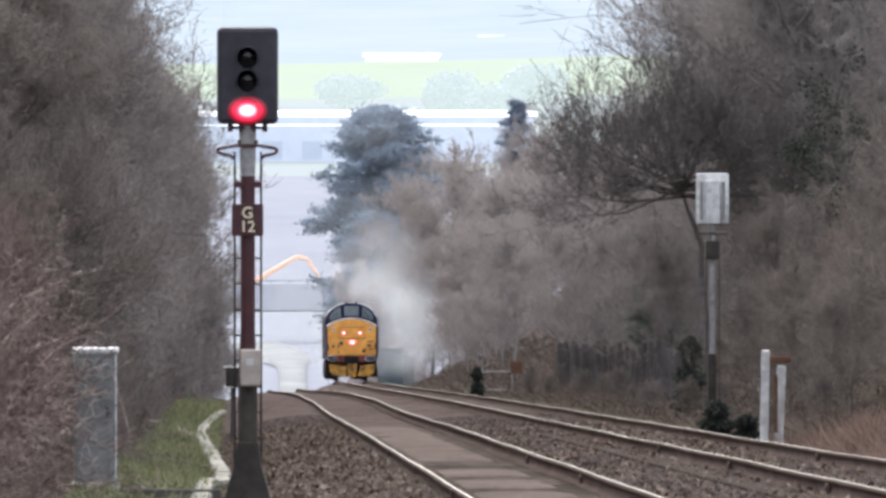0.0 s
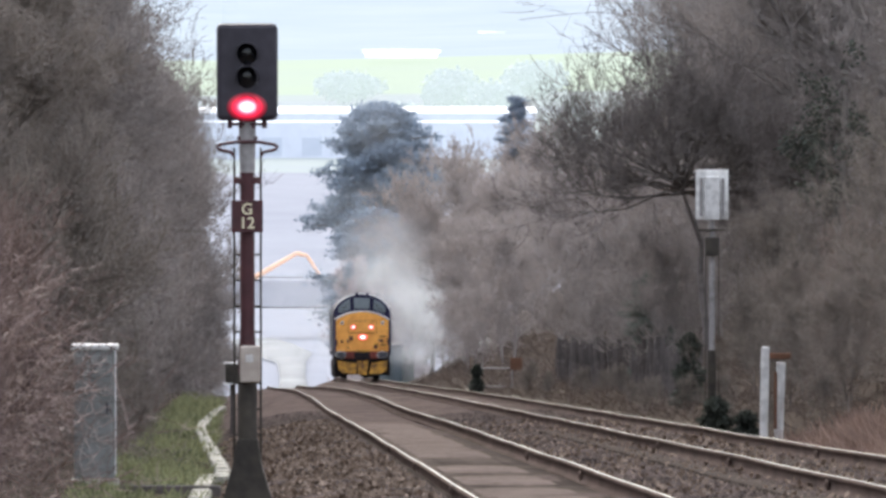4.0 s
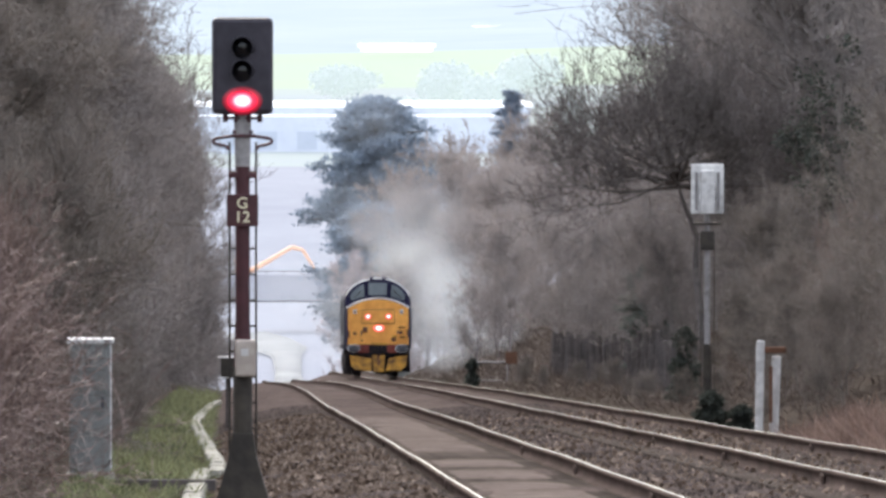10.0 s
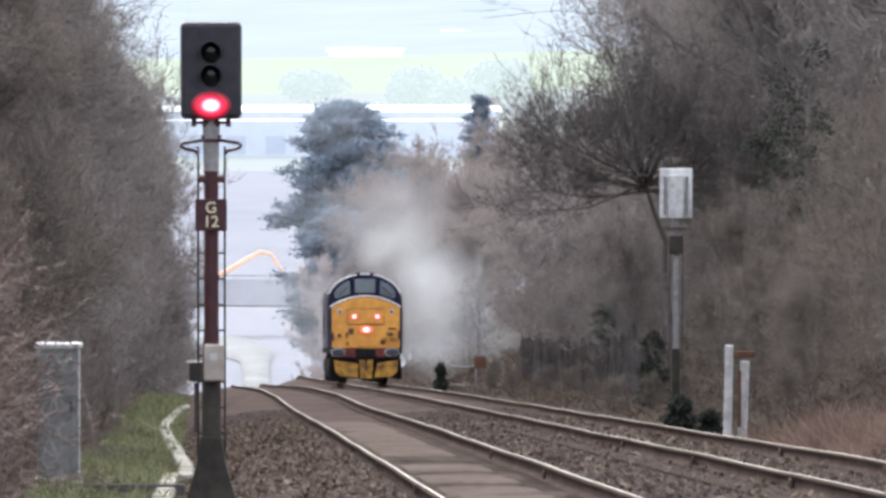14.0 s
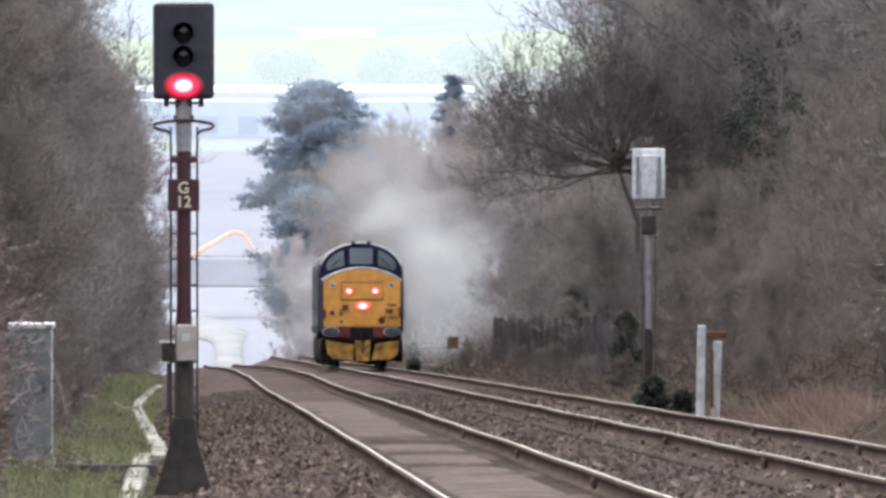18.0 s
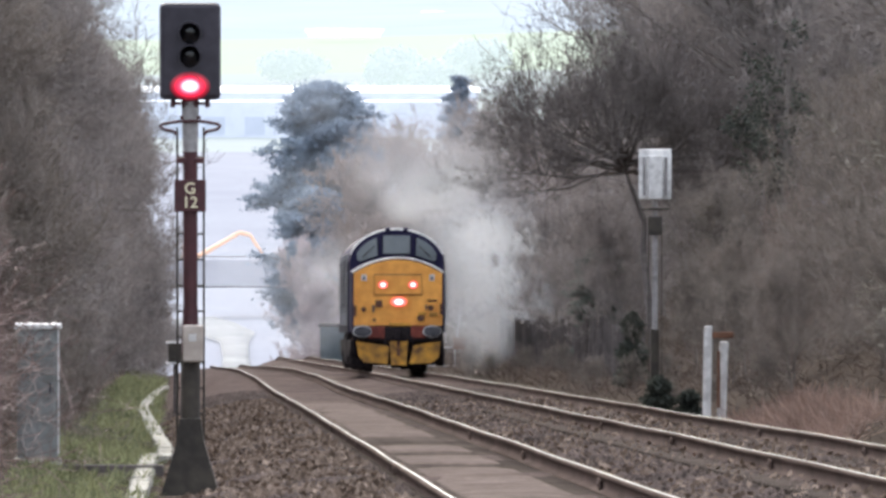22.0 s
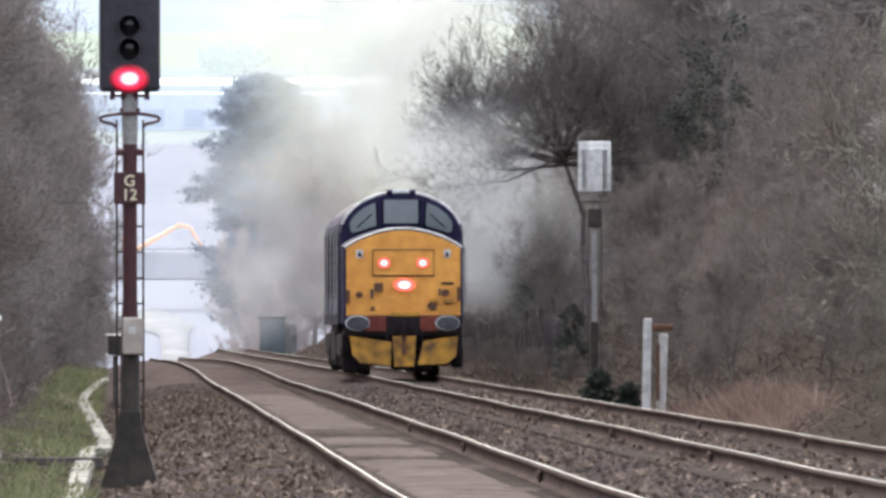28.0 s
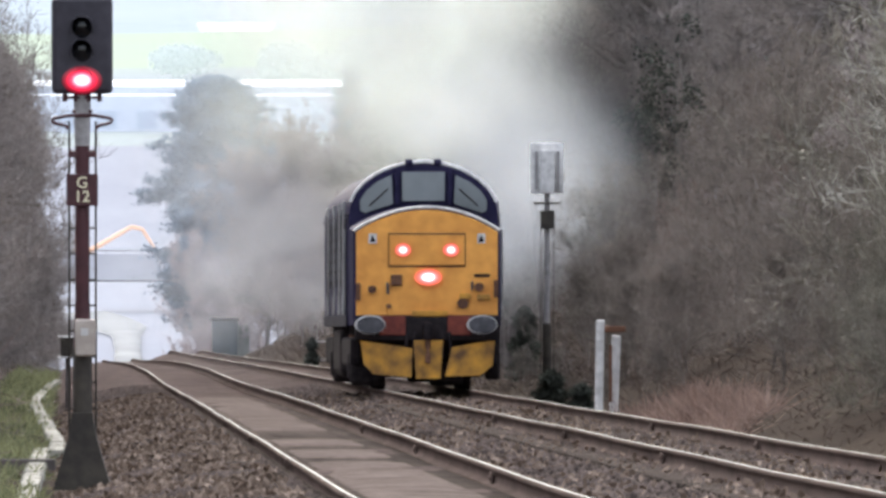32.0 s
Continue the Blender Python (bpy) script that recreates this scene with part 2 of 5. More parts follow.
M = dict(
    soil=mat("soil", (0.024, 0.018, 0.014), (0.06, 0.046, 0.035), rough=0.95, grain=5, stain=0.25, bump=0.6, shine=0.02),
    litter=mat("litter", (0.05, 0.039, 0.033), (0.12, 0.094, 0.079), rough=0.9, grain=2, stain=0.3, bump=0, spread=0.35, shine=0.05, through_light=0.25),
    # the hills' haze is painted as a pale blue that glows
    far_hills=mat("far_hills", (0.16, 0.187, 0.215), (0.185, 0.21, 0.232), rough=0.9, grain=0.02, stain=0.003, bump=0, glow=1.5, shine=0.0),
    briar=mat("briar_stem", (0.08, 0.053, 0.046), (0.25, 0.175, 0.148), rough=0.6, grain=3, stain=0.8, bump=0, spread=0.4, shine=0.3),
    wand=mat("pale_stem", (0.115, 0.108, 0.082), (0.32, 0.295, 0.225), rough=0.6, grain=3, stain=0.8, bump=0, spread=0.3, shine=0.3),
    # sunlight on the stems is put into this pale colour
    sunlit_shrub=mat("sunlit_stem", (0.24, 0.225, 0.185), (0.52, 0.49, 0.41), rough=0.6, grain=3, stain=0.8, bump=0, spread=0.3, shine=0.3),
    # far scrub, fields and meadow: haze put into colour and glow
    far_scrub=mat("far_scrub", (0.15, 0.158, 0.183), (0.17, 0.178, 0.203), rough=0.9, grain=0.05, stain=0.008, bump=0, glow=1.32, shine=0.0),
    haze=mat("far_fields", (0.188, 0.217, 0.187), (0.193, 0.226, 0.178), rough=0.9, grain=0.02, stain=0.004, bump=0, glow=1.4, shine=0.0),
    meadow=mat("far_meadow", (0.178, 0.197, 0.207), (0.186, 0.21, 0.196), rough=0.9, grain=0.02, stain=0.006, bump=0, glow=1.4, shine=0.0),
    ballast=mat("ballast", (0.034, 0.025, 0.022), (0.113, 0.084, 0.074), rough=0.95, grain=16, stain=0.4, bump=0.7, shine=0.02),
    # ballast colour with white glare painted into it
    glare_ballast=mat("glare_ballast", (0.18, 0.19, 0.195), (0.35, 0.36, 0.355), rough=0.95, grain=3, stain=0.06, bump=0.6, shine=0.05),
    silt=mat("silted_bed", (0.06, 0.047, 0.04), (0.165, 0.13, 0.11), rough=0.95, grain=9, stain=1.6, bump=0.8, shine=0.02),
    rail=mat("rail_steel", (0.06, 0.043, 0.037), (0.135, 0.1, 0.085), rough=0.95, grain=20, bump=0.3, shine=0.02),
    shiny=mat("worn_rail_head", (0.22, 0.255, 0.245), (0.37, 0.415, 0.4), rough=0.33, metal=1.0, grain=12, bump=0.02),
    sleeper=mat("sleeper", (0.04, 0.032, 0.026), (0.11, 0.088, 0.072), rough=0.95, grain=9, bump=0.5, spread=0.3, shine=0.02),
    stone=mat("ballast_stone", (0.03, 0.023, 0.02), (0.125, 0.096, 0.083), grain=9, stain=0.35, bump=0.2, spread=0.45, shine=0.04),
    bark=mat("bark", (0.1, 0.085, 0.075), (0.22, 0.195, 0.175), rough=0.9, grain=9, stain=0.5, bump=0.3, shine=0.1),
    dark_bark=mat("oak_bark", (0.095, 0.084, 0.078), (0.2, 0.177, 0.165), rough=0.9, grain=9, stain=0.5, bump=0, spread=0.15, shine=0.05),
    twig=mat("twig", (0.168, 0.15, 0.14), (0.295, 0.266, 0.248), rough=0.8, grain=2, stain=0.35, bump=0, spread=0.25, shine=0.1, through_light=0.2),
    # twig colour paled by painted haze, for scrub further off
    hazed_twig=mat("hazed_twig", (0.2, 0.178, 0.167), (0.335, 0.301, 0.282), rough=0.8, grain=2, stain=0.35, bump=0, spread=0.25, shine=0.1, through_light=0.2),
    # twig colour without that haze, for what stands near
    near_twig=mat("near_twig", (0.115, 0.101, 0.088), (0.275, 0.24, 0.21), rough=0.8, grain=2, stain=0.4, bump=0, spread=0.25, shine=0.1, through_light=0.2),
    red_twig=mat("red_twig", (0.125, 0.092, 0.08), (0.26, 0.197, 0.172), rough=0.8, grain=2, stain=0.5, bump=0, spread=0.25, shine=0.1, through_light=0.2),
    # sapling grey paled to paint in the haze before them
    hazed_grey_twig=mat("hazed_grey_twig", (0.27, 0.238, 0.225), (0.37, 0.328, 0.308), rough=0.8, grain=2, stain=0.4, bump=0, spread=0.15, shine=0.1, through_light=0.25),
    ivy=mat("ivy_leaf", (0.03, 0.034, 0.03), (0.085, 0.093, 0.075), rough=0.75, grain=3, stain=0.7, bump=0, spread=0.3, through_light=0.2, shine=0.08),
    # aerial haze is mixed into these two needle colours
    needle=mat("hazed_pine_needle", (0.16, 0.205, 0.26), (0.29, 0.355, 0.425), rough=0.7, grain=1, stain=0.3, bump=0, spread=0.2, through_light=0.35),
    hazed_far_needle=mat("hazed_far_needle", (0.23, 0.275, 0.34), (0.33, 0.385, 0.45), rough=0.7, grain=1, stain=0.3, bump=0, spread=0.2, through_light=0.35),
    grass=mat("grass_blade", (0.07, 0.077, 0.042), (0.265, 0.28, 0.145), rough=0.7, grain=1.2, stain=0.4, bump=0, spread=0.4, through_light=0.3, shine=0.1),
    straw=mat("dead_grass", (0.125, 0.083, 0.068), (0.36, 0.262, 0.215), rough=0.8, grain=2, stain=0.6, bump=0, spread=0.45, through_light=0.2, shine=0.1),
    concrete=mat("concrete", (0.17, 0.165, 0.135), (0.36, 0.345, 0.285), grain=12, stain=1.5, bump=0.3, spread=0.3),
    # a faint glow brightens the concrete's shaded face
    bridge=mat("glowing_bridge_concrete", (0.3, 0.3, 0.335), (0.38, 0.38, 0.41), grain=1.2, stain=0.15, bump=0.1, glow=0.12),
    white=mat("white_paint", (0.42, 0.41, 0.39), (0.76, 0.75, 0.72), rough=0.5, grain=8, stain=2, bump=0.05),
    black=mat("black_paint", (0.02, 0.018, 0.024), (0.042, 0.037, 0.047), rough=0.5, grain=10, stain=2, bump=0.05),
    maroon=mat("maroon_post", (0.035, 0.012, 0.014), (0.075, 0.025, 0.028), rough=0.5, grain=8, stain=1.5, bump=0.1),
    tar=mat("tarred_steel", (0.022, 0.019, 0.016), (0.065, 0.055, 0.042), rough=0.7, grain=7, stain=2.5, bump=0.3),
    galv=mat("galvanised_steel", (0.2, 0.19, 0.185), (0.38, 0.36, 0.35), rough=0.6, metal=0.2, grain=14, stain=3, bump=0.05),
    grey_paint=mat("grey_cabinet_paint", (0.14, 0.145, 0.135), (0.25, 0.255, 0.24), rough=0.6, grain=10, stain=1.2, bump=0.05),
    green_paint=mat("green_paint", (0.05, 0.065, 0.072), (0.09, 0.112, 0.122), rough=0.5, grain=6, stain=1, bump=0.05),
    cream=mat("cream_paint", (0.3, 0.25, 0.21), (0.46, 0.4, 0.34), rough=0.5, grain=10, stain=3, bump=0.1),
    rust=mat("rust", (0.07, 0.035, 0.022), (0.2, 0.1, 0.06), rough=0.9, grain=14, stain=3, bump=0.4),
    yellow=mat("warning_yellow", (0.62, 0.26, 0.05), (0.9, 0.42, 0.085), rough=0.45, grain=3.5, stain=1.1, bump=0.02),
    dirty_yellow=mat("dirty_yellow", (0.14, 0.075, 0.03), (0.68, 0.34, 0.045), rough=0.6, grain=4, stain=2.2, bump=0.1),
    navy=mat("navy_paint", (0.014, 0.013, 0.036), (0.032, 0.028, 0.066), rough=0.55, grain=5, stain=1, bump=0.02, shine=0.06),
    side=mat("grille_dark", (0.02, 0.02, 0.028), (0.05, 0.05, 0.06), shine=0.05, rough=0.8, grain=7, stain=1.4, bump=0.1),
    rib=mat("pale_body_rib", (0.17, 0.17, 0.172), (0.3, 0.3, 0.298), rough=0.7, grain=7, stain=1.4, bump=0.05),
    dark_needle=mat("dark_needle", (0.1, 0.115, 0.1), (0.24, 0.26, 0.215), rough=0.6, grain=1, stain=0.5, bump=0, spread=0.2, through_light=0.2),
    dark_glass=mat("unlit_lens", (0.006, 0.006, 0.008), (0.012, 0.012, 0.014), rough=0.12, grain=3, stain=1, bump=0),
    leaf=mat("dead_leaf", (0.095, 0.068, 0.05), (0.33, 0.25, 0.19), rough=0.8, grain=3, stain=1, bump=0, spread=0.5, shine=0.1),
    under=mat("grime_and_soffit_shade", (0.012, 0.01, 0.012), (0.034, 0.028, 0.028), rough=0.9, grain=9, stain=2, bump=0.3, shine=0.05),
    red=mat("bufferbeam_red", (0.1, 0.02, 0.015), (0.22, 0.05, 0.03), rough=0.6, grain=9, stain=2, bump=0.2),
    steel=mat("buffer_steel", (0.03, 0.03, 0.035), (0.1, 0.1, 0.11), rough=0.35, metal=0.3, grain=9, stain=3, bump=0.1),
    # the sky's grey reflection is put into the pane colour
    glass=mat("reflection_grey_glass", (0.12, 0.14, 0.15), (0.22, 0.25, 0.26), rough=0.08, grain=1, stain=0.8, bump=0),
    wood=mat("weathered_wood", (0.06, 0.053, 0.05), (0.15, 0.13, 0.12), rough=0.9, grain=10, stain=1.5, bump=0.4, spread=0.3, shine=0.1),
    # the excavator's orange, washed out by haze mixed in
    orange=mat("hazed_plant_orange", (0.86, 0.5, 0.3), (0.95, 0.62, 0.43), rough=0.5, grain=2, stain=0.6, bump=0),
    # glow stands in for haze and daylight on far buildings and trees
    roof_white=mat("glowing_sheet_roof", (0.85, 0.87, 0.9), (0.95, 0.96, 0.98), rough=0.4, grain=0.4, stain=0.05, bump=0, glow=0.8),
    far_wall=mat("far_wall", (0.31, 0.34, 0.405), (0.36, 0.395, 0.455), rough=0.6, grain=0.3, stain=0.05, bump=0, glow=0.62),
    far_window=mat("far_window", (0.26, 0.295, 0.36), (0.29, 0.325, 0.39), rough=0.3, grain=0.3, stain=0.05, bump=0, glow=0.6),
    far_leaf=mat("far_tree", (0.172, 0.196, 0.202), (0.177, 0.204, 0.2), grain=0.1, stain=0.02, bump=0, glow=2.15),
    # pinkish twigs lightened, with haze put into the colour
    hazed_pink_twig=mat("hazed_pink_twig", (0.4, 0.35, 0.355), (0.54, 0.485, 0.485), rough=0.8, grain=2, stain=0.4, bump=0, spread=0.2, shine=0.1, through_light=0.3),
    ink=mat("plate_lettering", (0.62, 0.55, 0.36), (0.75, 0.68, 0.48), rough=0.5, grain=9, bump=0),
    smoke=smoke_mat("diesel_smoke", (0.7, 0.73, 0.72), 0.16),
    thin_smoke=smoke_mat("thin_smoke", (0.62, 0.655, 0.685), 0.165),
    late_smoke=smoke_mat("late_smoke", (0.74, 0.78, 0.7), 0.27),
    brown_smoke=smoke_mat("brown_smoke", (0.52, 0.5, 0.495), 0.14),
)


# ---- mesh helpers ----
def part(name, bm, material, parent, label="", smooth=False):
    """Links a bmesh as one mesh object under a thing or part."""
    me = bpy.data.meshes.new(name)
    bmesh.ops.recalc_face_normals(bm, faces=bm.faces)
    bm.to_mesh(me)
    bm.free()
    return link(name, me, material, parent, label, smooth)


def link(name, me, material, parent=None, label="", smooth=False):
    me.materials.append(material)
    if smooth:
        me.polygons.foreach_set("use_smooth", [True] * len(me.polygons))
    ob = new(name, me)
    if parent is not None:
        ob.parent = parent
    if label:
        tagged(ob, label)
    return ob


def empty(name, m, label, category, group="", kind=""):
    ob = new(name)
    ob.empty_display_size = 0.2
    ob.matrix_basis = m
    return tagged(ob, label, category, group, kind)


def raw(name, verts, faces):
    """A mesh of faces of one size, from arrays."""
    verts, faces = np.asarray(verts, dtype=np.float32), np.asarray(faces, dtype=np.int32)
    me = bpy.data.meshes.new(name)
    k = faces.shape[1]
    me.vertices.add(len(verts))
    me.vertices.foreach_set("co", verts.ravel())
    me.loops.add(faces.size)
    me.loops.foreach_set("vertex_index", faces.ravel())
    me.polygons.add(len(faces))
    me.polygons.foreach_set("loop_start", np.arange(0, faces.size, k, dtype=np.int32))
    me.update(calc_edges=True)
    return me


def box(bm, cx, cy, cz, sx, sy, sz, bevel=0.0, m=None):
    r = bmesh.ops.create_cube(bm, size=1.0, matrix=(m or Matrix()) @ Matrix.Translation((cx, cy, cz)) @ Matrix.Diagonal((sx, sy, sz, 1)))
    if bevel:
        edges = list({e for v in r["verts"] for e in v.link_edges})
        bmesh.ops.bevel(bm, geom=edges, offset=bevel, segments=2, affect="EDGES", profile=0.5)
    return bm


def tube(bm, a, b, r0, r1=None, n=12):
    """A round bar from a to b."""
    a, b = Vector(a), Vector(b)
    r1 = r0 if r1 is None else r1
    turn = (b - a).to_track_quat("Z", "Y").to_matrix().to_4x4()
    bmesh.ops.create_cone(bm, cap_ends=True, segments=n, radius1=r0, radius2=r1, depth=(b - a).length, matrix=Matrix.Translation((a + b) / 2) @ turn)
    return bm


def prism(bm, outline, y0, y1, m=None):
    """An outline in x and z drawn out along y."""
    m = m or Matrix()
    a = [bm.verts.new(m @ Vector((x, y0, z))) for x, z in outline]
    b = [bm.verts.new(m @ Vector((x, y1, z))) for x, z in outline]
    k = len(outline)
    bm.faces.new(a)
    bm.faces.new(b[::-1])
    for i in range(k):
        bm.faces.new((a[i], b[i], b[(i + 1) % k], a[(i + 1) % k]))
    return bm


def pipe(bm, pts, r, n=8):
    """One bent bar along the points."""
    pts = [Vector(p) for p in pts]
    rings = []
    for i, p in enumerate(pts):
        d = pts[min(i + 1, len(pts) - 1)] - pts[max(i - 1, 0)]
        m = Matrix.Translation(p) @ d.to_track_quat("Z", "Y").to_matrix().to_4x4()
        rings.append([bm.verts.new(m @ Vector((r * math.cos(6.2832 * k / n), r * math.sin(6.2832 * k / n), 0))) for k in range(n)])
    for a, b in zip(rings, rings[1:]):
        best = min(range(n), key=lambda q: sum((a[k].co - b[(k + q) % n].co).length for k in range(n)))
        for k in range(n):
            bm.faces.new((a[k], a[(k + 1) % n], b[(k + 1 + best) % n], b[(k + best) % n]))
        b[:] = b[best:] + b[:best]
    bm.faces.new(rings[0])
    bm.faces.new(rings[-1][::-1])
    return bm


def B():
    return bmesh.new()


def rods(p0, p1, r0, r1, n=3):
    """Arrays of tapered sticks as n-sided prisms: verts and quads."""
    d = p1 - p0
    d /= np.maximum(np.linalg.norm(d, axis=1, keepdims=True), 1e-6)
    ref = np.where(np.abs(d[:, 2:3]) > 0.9, np.array([[1.0, 0, 0]]), np.array([[0, 0, 1.0]]))
    s = np.cross(d, ref)
    s /= np.linalg.norm(s, axis=1, keepdims=True)
    q = np.cross(d, s)
    ang = np.arange(n) * 2 * np.pi / n
    ring = np.cos(ang)[None, :, None] * s[:, None, :] + np.sin(ang)[None, :, None] * q[:, None, :]
    lo, hi = p0[:, None, :] + ring * r0[:, None, None], p1[:, None, :] + ring * r1[:, None, None]
    verts = np.concatenate([lo, hi], axis=1).reshape(-1, 3)
    base = np.arange(len(p0))[:, None, None] * 2 * n
    i = np.arange(n)
    quad = np.stack([i, (i + 1) % n, (i + 1) % n + n, i + n], axis=1)[None]
    return verts, (base + quad).reshape(-1, 4)


def blades(rng, centres, length, width, up=0.5):
    """Flat four-cornered leaves or blades about the given points."""
    k = len(centres)
    d = rng.normal(size=(k, 3))
    d[:, 2] = np.abs(d[:, 2]) * up + d[:, 2] * (1 - up)
    d /= np.linalg.norm(d, axis=1, keepdims=True)
    s = np.cross(d, rng.normal(size=(k, 3)))
    s /= np.linalg.norm(s, axis=1, keepdims=True)
    ln, wd = length * rng.uniform(0.6, 1.3, (k, 1)), width * rng.uniform(0.6, 1.3, (k, 1))
    v = np.stack([centres - s * wd * 0.3, centres + d * ln * 0.5 - s * wd, centres + d * ln, centres + d * ln * 0.5 + s * wd], axis=1)
    return v.reshape(-1, 3), np.arange(4 * k).reshape(-1, 4)


def ribbons(rng, p0, p1, r):
    """Arrays of the finest twigs as narrow strips that taper."""
    d = p1 - p0
    s = np.cross(d, rng.normal(size=d.shape))
    s *= (r / np.maximum(np.linalg.norm(s, axis=1), 1e-6))[:, None]
    v = np.stack([p0 - s, p0 + s, p1 + s * 0.5, p1 - s * 0.5], axis=1)
    return v.reshape(-1, 3), np.arange(4 * len(p0)).reshape(-1, 4)


def zt(y):
    """The level of the rails along the line."""
    return np.interp(y, (-200, 520, 1700, 2300, 2700, 3700, 4400, 4950), (200 * SLOPE, -520 * SLOPE, -50, -48, -36, -7, 6, 30))


def line(y):
    """The line's own level: past the brow it falls away into a cutting before the bridge."""
    return np.interp(y, (-200, 520, 600, 700, 1000, 1250, 1435, 1700, 2300, 2700, 3700, 4400, 4950), (200 * SLOPE, -520 * SLOPE, -20.2, -24.6, -38, -48, -49.4, -50, -48, -36, -7, 6, 30))


def sag(u, y):
    """Humps and hollows of the two worn tracks, and the brow where they dip out of sight."""
    near = np.interp(y, (60, 86, 112, 167, 205, 250, 300, 350, 400, 450, 520), (-0.1, -0.09, -0.06, -0.02, -0.03, 0.06, 0.04, -0.06, -0.2, -0.35, -0.5))
    far = np.interp(y, (60, 112, 135, 167, 194, 245, 300, 400, 520), (-0.06, -0.03, -0.02, -0.01, 0.0, 0.01, 0.0, -0.06, -0.08))
    k = np.clip((u + 2.6) / 1.4, 0, 1)
    return near * (1 - k) + far * k


def xt(y):
    return 6.3 - DRIFT * y


def lie(u, y, drop=0.0):
    """A point u metres to the right of the far track's centre, y metres along, drop above the rails."""
    return Vector((xt(y) + u, y, float(zt(y)) + drop))


def section(u, y):
    """The ground's height over the rails' level, across the line."""
    near = np.interp(u, (-60, -26, -16, -9.5, -7.4, -6.6, -6.0, 2.2, 2.8, 3.6, 4.6, 10, 22, 60), (7, 6.5, 3.5, -0.25, -0.5, -0.55, -0.62, -0.62, -0.36, 0.0, 0.3, 2.9, 6.5, 7))
    open_ = np.clip((y - 720) / 300, 0, 1)
    wide = np.clip(1 - (np.abs(u - 1.0) - 8) / 6, 0, 1)
    return near * (1 - open_) + np.minimum(near, -0.62) * open_ + (line(y) - zt(y)) * wide + np.minimum(sag(u, y), 0) * np.clip(1 - (np.abs(u + 1.7) - 5) / 1.5, 0, 1)


def ground_at(x, y):
    u = x - xt(y)
    return float(zt(y) + section(u, y))


# ---- the ground and the line ----
def build_ground():
    us = np.concatenate([[-900, -500, -250, -120, -60, -40], np.linspace(-30, -6, 33), np.linspace(-5.4, 2.4, 9), np.linspace(3, 26, 33), [40, 60, 120, 250, 500, 900]])
    ys = np.concatenate([np.linspace(-60, 60, 13), np.arange(64, 560, 4.0), np.arange(560, 1700, 30.0), np.linspace(1700, 4950, 40)])
    u, y = np.meshgrid(us, ys)
    z = zt(y) + section(u, y)
    rng = np.random.default_rng(3)
    side = np.clip((np.abs(u + 1.9) - 6.6) / 3, 0, 1)
    z = z + side * (0.12 * np.sin(u * 1.3 + y * 0.21) + 0.1 * np.sin(y * 0.43 - u * 0.7) + rng.normal(0, 0.05, u.shape)) * (y < 1700)
    far = np.clip((y - 2300) / 800, 0, 1)
    z = z + far * (3 * np.sin(u * 0.006 + y * 0.0013) + 1.2 * np.sin(u * 0.013 - y * 0.002))
    v = np.stack([xt(y) + u, y, z], axis=-1).reshape(-1, 3)
    w = len(us)
    i, j = np.meshgrid(np.arange(w - 1), np.arange(len(ys) - 1))
    a = (j * w + i).ravel()
    me = raw("ground", v, np.stack([a, a + 1, a + 1 + w, a + w], axis=1))
    ob = link("ground", me, M["soil"], smooth=True)
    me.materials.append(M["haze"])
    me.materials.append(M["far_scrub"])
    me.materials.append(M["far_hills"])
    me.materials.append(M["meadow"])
    # further zones take the paler glowing materials that paint in haze
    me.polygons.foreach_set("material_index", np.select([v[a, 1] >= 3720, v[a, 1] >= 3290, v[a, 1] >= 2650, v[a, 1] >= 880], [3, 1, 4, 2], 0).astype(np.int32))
    tagged(ob, "leaf-strewn soil banks beside the line and far fields with haze painted in", "ground", kind="structure")


def strip(name, us, zs, ys, material, label, category, lumps=0.0, seed=1, bend=None):
    """A band of ground along the line, closed underneath."""
    rng = np.random.default_rng(seed)
    u, y = np.meshgrid(np.asarray(us, float), np.asarray(ys, float))
    if bend:
        u = u * np.interp(y, bend[0], bend[2]) + np.interp(y, bend[0], bend[1])
    z = line(y) + np.asarray(zs)[None, :] + sag(u, y)
    if lumps < 0.01:
        z[0], z[-1] = z[0] - 0.09, z[-1] - 0.09
    z[:, 1:-1] += rng.normal(0, lumps, z[:, 1:-1].shape) if lumps else 0
    v = np.stack([xt(y) + u, y, z], axis=-1).reshape(-1, 3)
    w = len(us)
    i, j = np.meshgrid(np.arange(w - 1), np.arange(len(ys) - 1))
    a = (j * w + i).ravel()
    ob = link(name, raw(name, v, np.stack([a, a + 1, a + 1 + w, a + w], axis=1)), material, smooth=True)
    return tagged(ob, label, category, kind="structure")


